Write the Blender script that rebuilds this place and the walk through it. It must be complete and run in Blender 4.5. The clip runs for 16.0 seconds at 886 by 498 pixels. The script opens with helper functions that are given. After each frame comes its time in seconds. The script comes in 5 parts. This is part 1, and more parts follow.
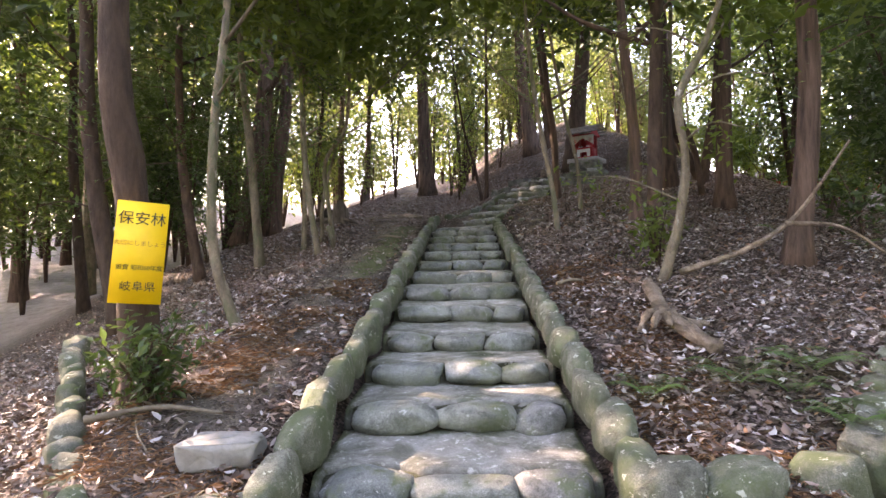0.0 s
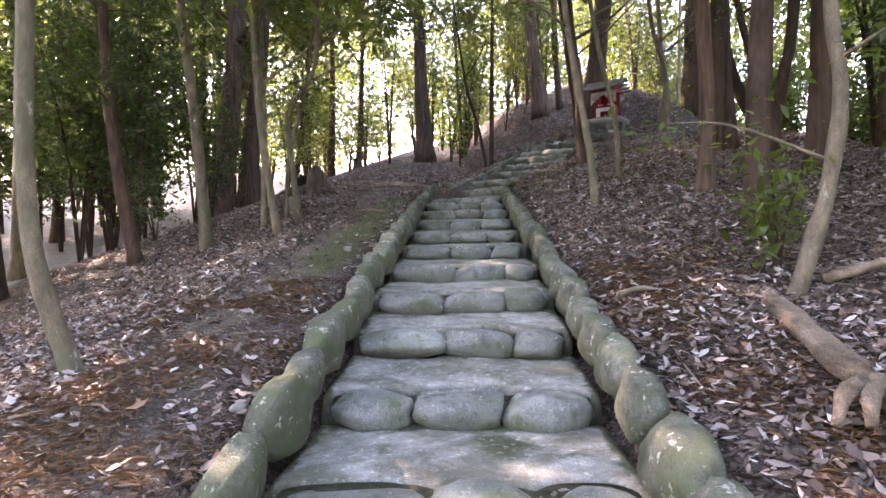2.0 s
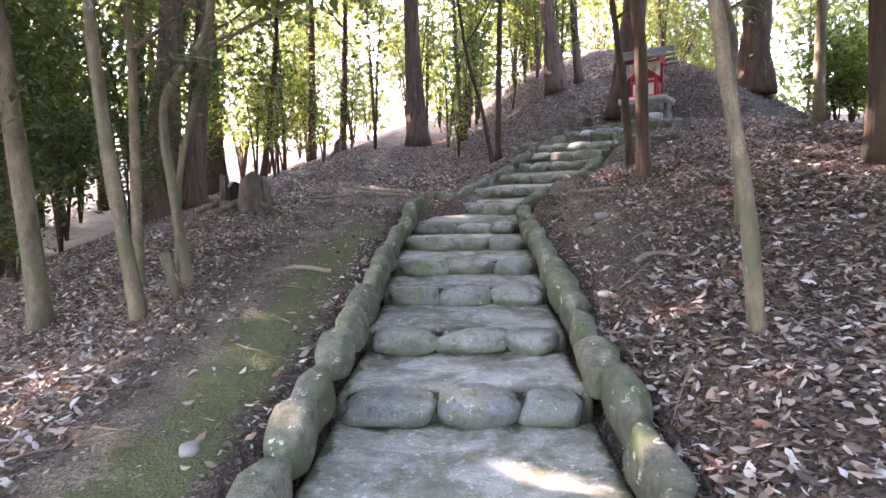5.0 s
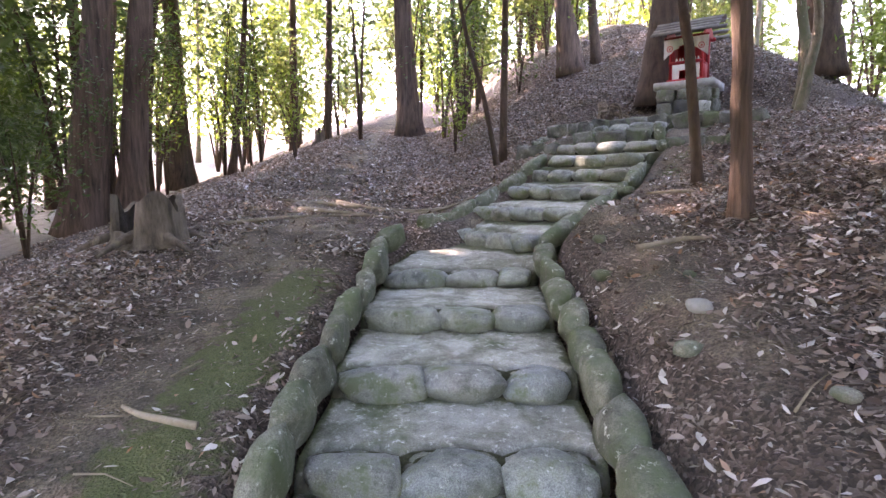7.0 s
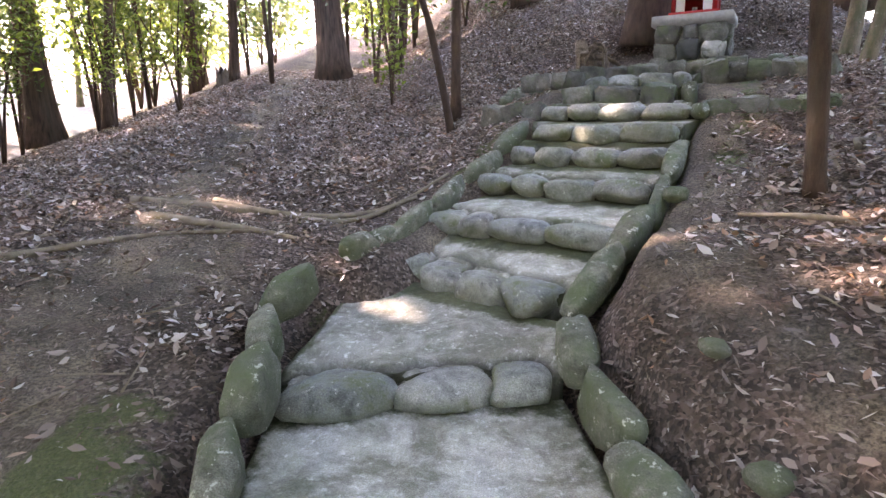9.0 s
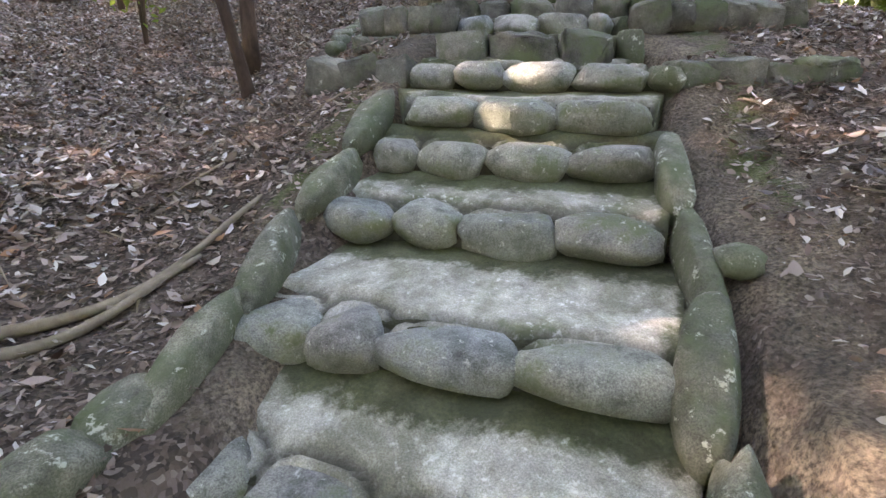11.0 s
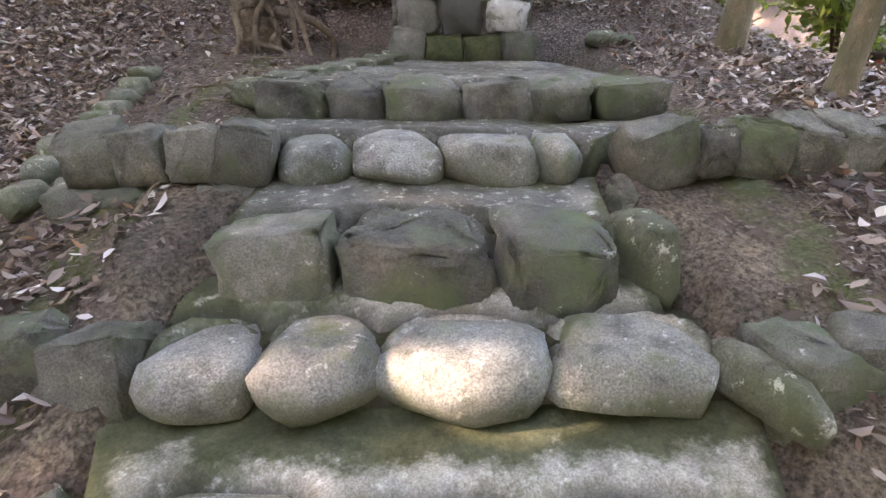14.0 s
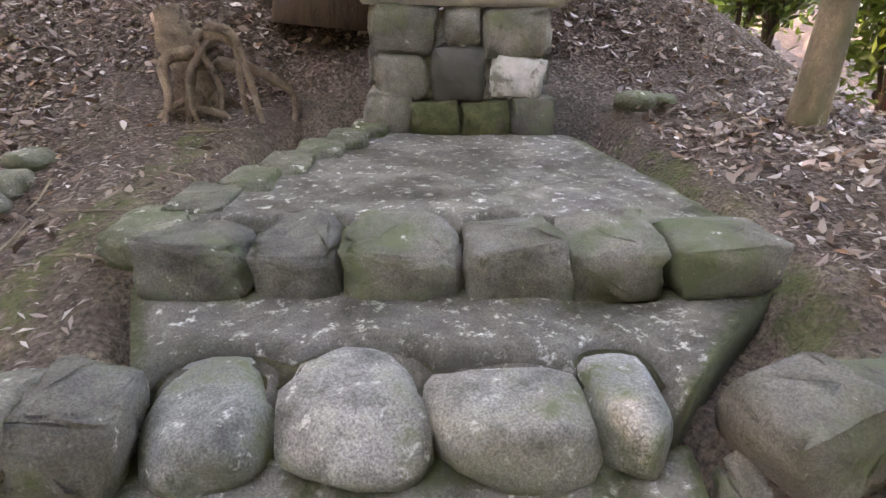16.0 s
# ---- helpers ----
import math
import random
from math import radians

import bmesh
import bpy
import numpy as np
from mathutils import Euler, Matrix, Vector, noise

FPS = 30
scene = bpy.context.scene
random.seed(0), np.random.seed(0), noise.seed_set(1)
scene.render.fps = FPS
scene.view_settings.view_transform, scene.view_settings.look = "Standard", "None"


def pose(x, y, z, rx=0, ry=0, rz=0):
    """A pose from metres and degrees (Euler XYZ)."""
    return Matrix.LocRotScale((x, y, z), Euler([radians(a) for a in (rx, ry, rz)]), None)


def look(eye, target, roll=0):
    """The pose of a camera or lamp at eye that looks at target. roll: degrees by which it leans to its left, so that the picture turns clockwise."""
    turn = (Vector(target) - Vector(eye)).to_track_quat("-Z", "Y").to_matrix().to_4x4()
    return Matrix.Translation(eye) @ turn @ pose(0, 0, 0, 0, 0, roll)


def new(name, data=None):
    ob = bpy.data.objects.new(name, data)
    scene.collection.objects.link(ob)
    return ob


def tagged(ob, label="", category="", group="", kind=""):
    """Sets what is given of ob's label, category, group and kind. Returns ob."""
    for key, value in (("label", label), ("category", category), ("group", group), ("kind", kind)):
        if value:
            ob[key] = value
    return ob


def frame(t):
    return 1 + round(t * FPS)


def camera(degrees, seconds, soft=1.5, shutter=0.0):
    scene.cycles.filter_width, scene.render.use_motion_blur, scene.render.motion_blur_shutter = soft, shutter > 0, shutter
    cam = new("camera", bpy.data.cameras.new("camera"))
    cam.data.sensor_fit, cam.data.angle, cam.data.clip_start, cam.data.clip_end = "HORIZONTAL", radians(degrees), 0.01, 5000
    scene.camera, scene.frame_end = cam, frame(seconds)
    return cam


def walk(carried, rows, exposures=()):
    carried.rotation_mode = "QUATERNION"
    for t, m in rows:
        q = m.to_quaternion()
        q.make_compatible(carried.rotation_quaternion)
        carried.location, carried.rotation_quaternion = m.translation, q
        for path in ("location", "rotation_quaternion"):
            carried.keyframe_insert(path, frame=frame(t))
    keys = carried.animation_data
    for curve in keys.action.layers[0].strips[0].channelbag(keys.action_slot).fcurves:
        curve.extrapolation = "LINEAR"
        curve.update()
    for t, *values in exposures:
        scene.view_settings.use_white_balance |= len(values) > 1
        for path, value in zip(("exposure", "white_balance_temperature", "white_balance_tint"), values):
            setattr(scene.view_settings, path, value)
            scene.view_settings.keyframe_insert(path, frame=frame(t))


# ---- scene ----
cam = camera(76.0, 16.0)
PATH = [
    (0, (0.147, -0.24, 1.262), (0.082, 1.758, 1.308), -0.9),
    (0.5, (0.158, 0.281, 1.251), (0.097, 2.28, 1.272), -0.7),
    (1, (0.143, 0.853, 1.238), (0.08, 2.852, 1.232), -0.5),
    (1.5, (0.149, 1.474, 1.257), (0.08, 3.472, 1.225), -0.4),
    (2, (0.145, 1.983, 1.439), (0.076, 3.981, 1.376), -0.7),
    (2.5, (0.08, 2.485, 1.551), (0.012, 4.482, 1.466), -0.6),
    (3, (0.092, 2.94, 1.697), (0.027, 4.937, 1.593), -0.7),
    (3.5, (0.052, 3.323, 1.868), (-0.007, 5.318, 1.742), -0.6),
    (3.7, (0.03, 3.504, 1.914), (-0.031, 5.499, 1.787), -0.6),
    (5.8, (0.219, 6.357, 2.504), (0.148, 8.346, 2.308), -0.7),
    (6, (0.211, 6.551, 2.534), (0.138, 8.539, 2.333), -0.7),
    (6.5, (0.206, 7.151, 2.682), (0.134, 9.138, 2.464), -0.6),
    (7, (0.238, 7.708, 2.803), (0.169, 9.693, 2.571), -0.6),
    (7.5, (0.209, 8.245, 2.862), (0.143, 10.228, 2.607), -0.7),
    (8, (0.176, 8.815, 2.992), (0.126, 10.793, 2.699), -1.1),
    (8.2, (0.175, 9.047, 3.056), (0.142, 11.021, 2.736), -1.5),
    (10.3, (0.059, 11.944, 3.36), (0.654, 13.753, 2.746), 1.5),
    (10.5, (0.076, 12.096, 3.389), (0.723, 13.88, 2.759), 1.1),
    (11, (0.28, 12.57, 3.364), (1.075, 14.286, 2.713), 0.3),
    (11.5, (0.494, 12.979, 3.489), (1.389, 14.626, 2.793), -0.4),
    (12, (0.709, 13.431, 3.566), (1.708, 15.011, 2.852), -0.3),
    (12.5, (0.9, 13.738, 3.732), (1.944, 15.279, 2.998), 0.1),
    (13, (1.131, 14.032, 3.872), (2.189, 15.553, 3.119), 0.3),
    (13.5, (1.305, 14.281, 3.948), (2.401, 15.771, 3.188), 0.2),
    (14, (1.503, 14.566, 4.023), (2.605, 16.053, 3.264), 0.5),
    (14.5, (1.73, 14.861, 4.083), (2.841, 16.34, 3.323), 0.7),
    (15, (1.884, 15.043, 4.157), (2.996, 16.518, 3.39), 0.7),
    (15.5, (2.019, 15.281, 4.26), (3.138, 16.742, 3.476), 0.9),
    (16, (2.129, 15.421, 4.337), (3.253, 16.881, 3.559), 1.1),
]
EXPOSURES = [(0.0, 4.15, 8600, 35), (2.0, 4.5, 7900, 39), (3.6, 4.85, 7700, 40), (6.0, 5.15, 7600, 40), (8.0, 5.25, 7700, 39), (11.0, 5.35, 8200, 31), (13.0, 5.4, 8500, 35), (16.0, 5.65, 9700, 39)]
walk(cam, [(t, look(eye, target, roll)) for t, eye, target, roll in PATH], EXPOSURES)

# ---- world, sun, exposure ----
world = bpy.data.worlds.new("sky_world")
scene.world = world
world.use_nodes = True
wn, wl = world.node_tree.nodes, world.node_tree.links
sky = wn.new("ShaderNodeTexSky")
sky.sky_type = "NISHITA"
sky.sun_disc = False
SUN_EL, SUN_AZ = 31.0, -62.0          # degrees; azimuth from +y towards +x
sky.sun_elevation, sky.sun_rotation = radians(SUN_EL), radians(SUN_AZ)
wn["Background"].inputs["Strength"].default_value = 0.15
wl.new(sky.outputs[0], wn["Background"].inputs["Color"])
sun = new("sun", bpy.data.lights.new("sun", "SUN"))
sun.data.energy, sun.data.angle, sun.data.color = 2.2, radians(0.6), (1.0, 0.93, 0.82)
sd = Vector((math.sin(radians(SUN_AZ)) * math.cos(radians(SUN_EL)), math.cos(radians(SUN_AZ)) * math.cos(radians(SUN_EL)), math.sin(radians(SUN_EL))))
sun.matrix_world = look(sd * 60, (0, 0, 0))


# ---- materials ----
def node_mat(name):
    m = bpy.data.materials.new(name)
    m.use_nodes = True
    t = m.node_tree
    return m, t.nodes, t.links, t.nodes["Principled BSDF"]


def ramp(n, l, fac, stops):
    r = n.new("ShaderNodeValToRGB")
    els = r.color_ramp.elements
    while len(els) < len(stops):
        els.new(0.5)
    for e, (p, c) in zip(els, stops):
        e.position, e.color = p, (*c, 1)
    l.new(fac, r.inputs[0])
    return r.outputs[0]


def noise_tex(n, l, vec, scale, detail=5, rough=0.6, distort=0.0):
    t = n.new("ShaderNodeTexNoise")
    t.inputs["Scale"].default_value, t.inputs["Detail"].default_value = scale, detail
    t.inputs["Roughness"].default_value, t.inputs["Distortion"].default_value = rough, distort
    l.new(vec, t.inputs["Vector"])
    return t.outputs["Fac"]


def mix_rgb(n, l, fac, a, b, kind="MIX"):
    m = n.new("ShaderNodeMix")
    m.data_type, m.blend_type = "RGBA", kind
    for sock, v in ((m.inputs[0], fac), (m.inputs[6], a), (m.inputs[7], b)):
        if isinstance(v, (int, float)):
            sock.default_value = v
        elif isinstance(v, tuple):
            sock.default_value = (*v, 1)
        else:
            l.new(v, sock)
    return m.outputs[2]


def place_vec(n, l, stretch=(1, 1, 1), spread=30.0):
    g = n.new("ShaderNodeNewGeometry")
    info = n.new("ShaderNodeObjectInfo")
    k = n.new("ShaderNodeMath")
    k.operation = "MULTIPLY"
    k.inputs[1].default_value = spread
    l.new(info.outputs["Random"], k.inputs[0])
    add = n.new("ShaderNodeVectorMath")
    add.operation = "ADD"
    l.new(g.outputs["Position"], add.inputs[0])
    l.new(k.outputs[0], add.inputs[1])
    mul = n.new("ShaderNodeVectorMath")
    mul.operation = "MULTIPLY"
    mul.inputs[1].default_value = stretch
    l.new(add.outputs[0], mul.inputs[0])
    return mul.outputs[0], info.outputs["Random"], g


def bumped(n, l, bsdf, height, strength, dist):
    b = n.new("ShaderNodeBump")
    b.inputs["Strength"].default_value, b.inputs["Distance"].default_value = strength, dist
    l.new(height, b.inputs["Height"])
    l.new(b.outputs[0], bsdf.inputs["Normal"])


def halved(n, l, sock):
    h = n.new("ShaderNodeMath")
    h.operation = "MULTIPLY"
    h.inputs[1].default_value = 0.5
    l.new(sock, h.inputs[0])
    return h.outputs[0]


def rough_mat(name, low, high, scale, rough=0.85, patch=None, patch_scale=1.2, patch_at=(0.5, 0.62), fleck=None, fleck_scale=9.0, fleck_at=(0.62, 0.68), stretch=(1, 1, 1), bump=0.5, dist=0.01, metal=0.0, spread=30.0, speckle=0.0, foot=None, flank=None, tints=None):
    m, n, l, b = node_mat(name)
    v, rnd, g = place_vec(n, l, stretch, spread)
    f = noise_tex(n, l, v, scale, 7, 0.68)
    col = ramp(n, l, f, [(0.3, low), (0.7, high)])
    tone = ramp(n, l, rnd, tints or [(0.0, (0.72, 0.72, 0.72)), (1.0, (1.2, 1.18, 1.15))])
    col = mix_rgb(n, l, 1.0, col, tone, "MULTIPLY")
    if speckle:
        sp = ramp(n, l, noise_tex(n, l, v, 170, 3, 0.8), [(0.37, (1 - speckle,) * 3), (0.5, (1, 1, 1)), (0.63, (1 + 1.1 * speckle,) * 3)])
        col = mix_rgb(n, l, 1.0, col, sp, "MULTIPLY")
    if patch:
        pf = ramp(n, l, noise_tex(n, l, v, patch_scale, 6, 0.7), [(patch_at[0], (0, 0, 0)), (patch_at[1], (1, 1, 1))])
        col = mix_rgb(n, l, pf, col, patch)
    if fleck:
        ff = ramp(n, l, noise_tex(n, l, v, fleck_scale, 5, 0.75), [(fleck_at[0], (0, 0, 0)), (fleck_at[1], (1, 1, 1))])
        col = mix_rgb(n, l, ff, col, fleck)
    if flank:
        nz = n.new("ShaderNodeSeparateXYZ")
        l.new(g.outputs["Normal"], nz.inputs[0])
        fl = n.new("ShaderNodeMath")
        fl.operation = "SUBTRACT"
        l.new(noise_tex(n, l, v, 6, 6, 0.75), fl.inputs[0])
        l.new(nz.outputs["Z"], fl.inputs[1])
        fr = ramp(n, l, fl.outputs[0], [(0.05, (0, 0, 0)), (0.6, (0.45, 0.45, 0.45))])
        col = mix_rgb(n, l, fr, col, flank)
    if foot:
        vc = n.new("ShaderNodeVertexColor")
        vc.layer_name = "foot"
        vs = n.new("ShaderNodeSeparateColor")
        l.new(vc.outputs["Color"], vs.inputs[0])
        fa = n.new("ShaderNodeMath")
        fa.operation = "ADD"
        l.new(vs.outputs[0], fa.inputs[0])
        l.new(noise_tex(n, l, v, 4.5, 7, 0.75), fa.inputs[1])
        grow = ramp(n, l, halved(n, l, fa.outputs[0]), [(0.465, (0, 0, 0)), (0.53, (0.92, 0.92, 0.92))])
        green = ramp(n, l, noise_tex(n, l, v, 70, 5, 0.8), [(0.3, (0.025, 0.033, 0.014)), (0.7, (0.085, 0.105, 0.045))])
        col = mix_rgb(n, l, grow, col, green)
        damp = ramp(n, l, noise_tex(n, l, v, 2.6, 6, 0.7, 0.6), [(0.42, (0.55, 0.56, 0.5)), (0.56, (1.06, 1.06, 1.06))])
        col = mix_rgb(n, l, 1.0, col, damp, "MULTIPLY")
        # one dark colour for joint soil and for the shade painted on the front edge
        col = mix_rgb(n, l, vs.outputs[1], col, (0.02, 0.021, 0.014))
    l.new(col, b.inputs["Base Color"])
    b.inputs["Roughness"].default_value, b.inputs["Metallic"].default_value = rough, metal
    b.inputs["Specular IOR Level"].default_value = 0.35
    grain = n.new("ShaderNodeMath")
    grain.operation = "MULTIPLY_ADD"
    grain.inputs[1].default_value = 0.22 if speckle else 0.0
    l.new(noise_tex(n, l, v, 130, 3, 0.7), grain.inputs[0])
    l.new(noise_tex(n, l, v, scale * 2.5, 8, 0.7), grain.inputs[2])
    bumped(n, l, b, grain.outputs[0], bump, dist)
    return m


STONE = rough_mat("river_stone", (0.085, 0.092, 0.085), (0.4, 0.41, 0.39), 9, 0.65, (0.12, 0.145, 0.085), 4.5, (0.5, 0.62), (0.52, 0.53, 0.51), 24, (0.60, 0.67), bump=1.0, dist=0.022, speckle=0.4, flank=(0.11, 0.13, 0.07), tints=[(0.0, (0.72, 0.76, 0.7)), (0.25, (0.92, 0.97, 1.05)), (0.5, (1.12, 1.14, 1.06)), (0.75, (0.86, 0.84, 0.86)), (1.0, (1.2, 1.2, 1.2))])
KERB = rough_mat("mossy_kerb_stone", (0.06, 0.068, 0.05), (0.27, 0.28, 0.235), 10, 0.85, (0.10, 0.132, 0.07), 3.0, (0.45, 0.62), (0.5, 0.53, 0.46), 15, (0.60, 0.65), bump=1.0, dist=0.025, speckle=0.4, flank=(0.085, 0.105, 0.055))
ROCK = rough_mat("wall_rock", (0.05, 0.053, 0.047), (0.24, 0.245, 0.22), 5, 0.85, (0.10, 0.13, 0.075), 2.2, (0.5, 0.62), (0.45, 0.47, 0.43), 10, (0.64, 0.68), bump=1.0, dist=0.025, speckle=0.3)
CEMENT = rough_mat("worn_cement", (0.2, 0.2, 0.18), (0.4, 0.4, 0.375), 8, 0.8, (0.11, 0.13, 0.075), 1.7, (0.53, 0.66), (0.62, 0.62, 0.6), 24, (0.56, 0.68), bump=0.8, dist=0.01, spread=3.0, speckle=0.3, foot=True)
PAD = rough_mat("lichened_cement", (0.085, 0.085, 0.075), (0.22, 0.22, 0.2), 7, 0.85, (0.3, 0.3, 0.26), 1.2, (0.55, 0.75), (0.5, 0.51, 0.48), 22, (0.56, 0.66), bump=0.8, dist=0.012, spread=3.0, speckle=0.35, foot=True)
MOSS = rough_mat("mossed_rock", (0.04, 0.055, 0.025), (0.12, 0.14, 0.07), 14, 0.95, (0.1, 0.1, 0.085), 5, (0.55, 0.65), bump=1.0, dist=0.02, speckle=0.3)
CEDAR = rough_mat("cedar_bark", (0.03, 0.02, 0.016), (0.2, 0.13, 0.1), 14, 0.9, (0.10, 0.095, 0.075), 1.5, (0.55, 0.75), stretch=(1, 1, 0.09), bump=1.0, dist=0.03)
DARKBARK = rough_mat("dark_bark", (0.035, 0.022, 0.016), (0.115, 0.075, 0.055), 12, 0.9, (0.075, 0.065, 0.048), 2.0, (0.58, 0.72), stretch=(1, 1, 0.3), bump=0.8, dist=0.02)
PALEBARK = rough_mat("pale_bark", (0.085, 0.07, 0.05), (0.27, 0.225, 0.165), 9, 0.85, (0.12, 0.125, 0.075), 4.0, (0.48, 0.6), (0.4, 0.38, 0.33), 7, (0.62, 0.68), stretch=(1, 1, 0.45), bump=0.9, dist=0.02, speckle=0.25)
DEADWOOD = rough_mat("weathered_wood", (0.07, 0.05, 0.035), (0.34, 0.27, 0.21), 9, 0.9, (0.05, 0.038, 0.028), 6, (0.58, 0.66), stretch=(1, 0.35, 1), bump=1.0, dist=0.03, speckle=0.3)
STUMP = rough_mat("rotten_stump", (0.04, 0.032, 0.026), (0.2, 0.165, 0.135), 9, 0.95, (0.26, 0.22, 0.17), 3.5, (0.6, 0.7), stretch=(1, 1, 0.25), bump=1.0, dist=0.03)
INNERWOOD = rough_mat("dark_heartwood", (0.012, 0.009, 0.007), (0.05, 0.035, 0.025), 12, 0.95, bump=1.0, dist=0.02)
RED = rough_mat("vermilion_paint", (0.36, 0.018, 0.02), (0.48, 0.03, 0.03), 12, 0.5, (0.25, 0.02, 0.02), 6, (0.6, 0.7), bump=0.1, dist=0.002)
WHITE = rough_mat("white_paint", (0.68, 0.67, 0.64), (0.8, 0.79, 0.77), 9, 0.6, bump=0.1, dist=0.002)
CLOTH = rough_mat("white_cloth", (0.7, 0.69, 0.66), (0.8, 0.79, 0.76), 14, 0.9, bump=0.2, dist=0.004)
CREST = rough_mat("red_crest_dye", (0.45, 0.05, 0.05), (0.52, 0.07, 0.06), 14, 0.9, bump=0.1, dist=0.002)
ROOFWOOD = rough_mat("roof_boards", (0.05, 0.045, 0.04), (0.16, 0.14, 0.12), 9, 0.85, stretch=(1, 0.2, 1), bump=0.6, dist=0.008)
GRANITE = rough_mat("granite_slab", (0.24, 0.235, 0.22), (0.38, 0.37, 0.35), 16, 0.8, (0.17, 0.18, 0.14), 3, (0.58, 0.7), bump=0.4, dist=0.004)
DARKSTONE = rough_mat("dark_stone", (0.035, 0.04, 0.037), (0.085, 0.09, 0.085), 8, 0.55, bump=0.4, dist=0.006)
WHITESTONE = rough_mat("lichen_white_stone", (0.3, 0.31, 0.31), (0.62, 0.64, 0.64), 10, 0.8, (0.17, 0.18, 0.16), 4, (0.55, 0.6), bump=0.5, dist=0.008)
YELLOW = rough_mat("yellow_sign_paint", (0.72, 0.45, 0.012), (0.8, 0.52, 0.02), 10, 0.45, bump=0.05, dist=0.001)
INK = rough_mat("black_ink", (0.025, 0.025, 0.02), (0.04, 0.038, 0.03), 20, 0.6, bump=0.05, dist=0.001)
FADED = rough_mat("faded_red_ink", (0.5, 0.2, 0.03), (0.58, 0.27, 0.04), 20, 0.6, bump=0.05, dist=0.001)
ROOT = rough_mat("root_bark", (0.12, 0.095, 0.07), (0.28, 0.24, 0.185), 9, 0.9, bump=0.7, dist=0.01)


def leaf_mat(name, stops, through_light=0.45, rough=0.4, tint=(0.35, 0.5, 0.05)):
    m, n, l, b = node_mat(name)
    g = n.new("ShaderNodeNewGeometry")
    col = ramp(n, l, g.outputs["Random Per Island"], stops)
    l.new(col, b.inputs["Base Color"])
    b.inputs["Roughness"].default_value = rough
    t = n.new("ShaderNodeBsdfTranslucent")
    l.new(mix_rgb(n, l, 0.6, col, tint), t.inputs["Color"])
    mx = n.new("ShaderNodeMixShader")
    mx.inputs[0].default_value = through_light
    l.new(b.outputs[0], mx.inputs[1])
    l.new(t.outputs[0], mx.inputs[2])
    l.new(mx.outputs[0], n["Material Output"].inputs[0])
    return m


LEAF_DARK = leaf_mat("evergreen_leaf", [(0, (0.018, 0.04, 0.016)), (0.6, (0.035, 0.07, 0.025)), (1, (0.07, 0.12, 0.04))], 0.3, 0.3, (0.2, 0.32, 0.04))
LEAF_MID = leaf_mat("broad_leaf", [(0, (0.035, 0.07, 0.02)), (0.6, (0.06, 0.11, 0.03)), (1, (0.12, 0.17, 0.04))], 0.45, 0.4, (0.38, 0.5, 0.06))
LEAF_BRIGHT = leaf_mat("sunlit_leaf", [(0, (0.03, 0.05, 0.017)), (0.6, (0.055, 0.08, 0.026)), (1, (0.11, 0.115, 0.045))], 0.45, 0.45, (0.3, 0.36, 0.1))
FERN = leaf_mat("fern_leaf", [(0, (0.04, 0.1, 0.03)), (1, (0.08, 0.16, 0.05))], 0.4, 0.5, (0.3, 0.5, 0.08))
DEADLEAF = leaf_mat("fallen_leaf", [(0, (0.035, 0.025, 0.02)), (0.22, (0.085, 0.058, 0.046)), (0.42, (0.16, 0.115, 0.096)), (0.62, (0.25, 0.195, 0.172)), (0.78, (0.36, 0.3, 0.28)), (0.84, (0.27, 0.12, 0.05)), (0.88, (0.44, 0.4, 0.385)), (1, (0.6, 0.57, 0.565))], 0.12, 0.5, (0.3, 0.17, 0.09))
NEEDLE = leaf_mat("fallen_needle", [(0, (0.1, 0.055, 0.028)), (0.6, (0.24, 0.125, 0.06)), (1, (0.38, 0.22, 0.11))], 0.1, 0.7, (0.3, 0.15, 0.06))


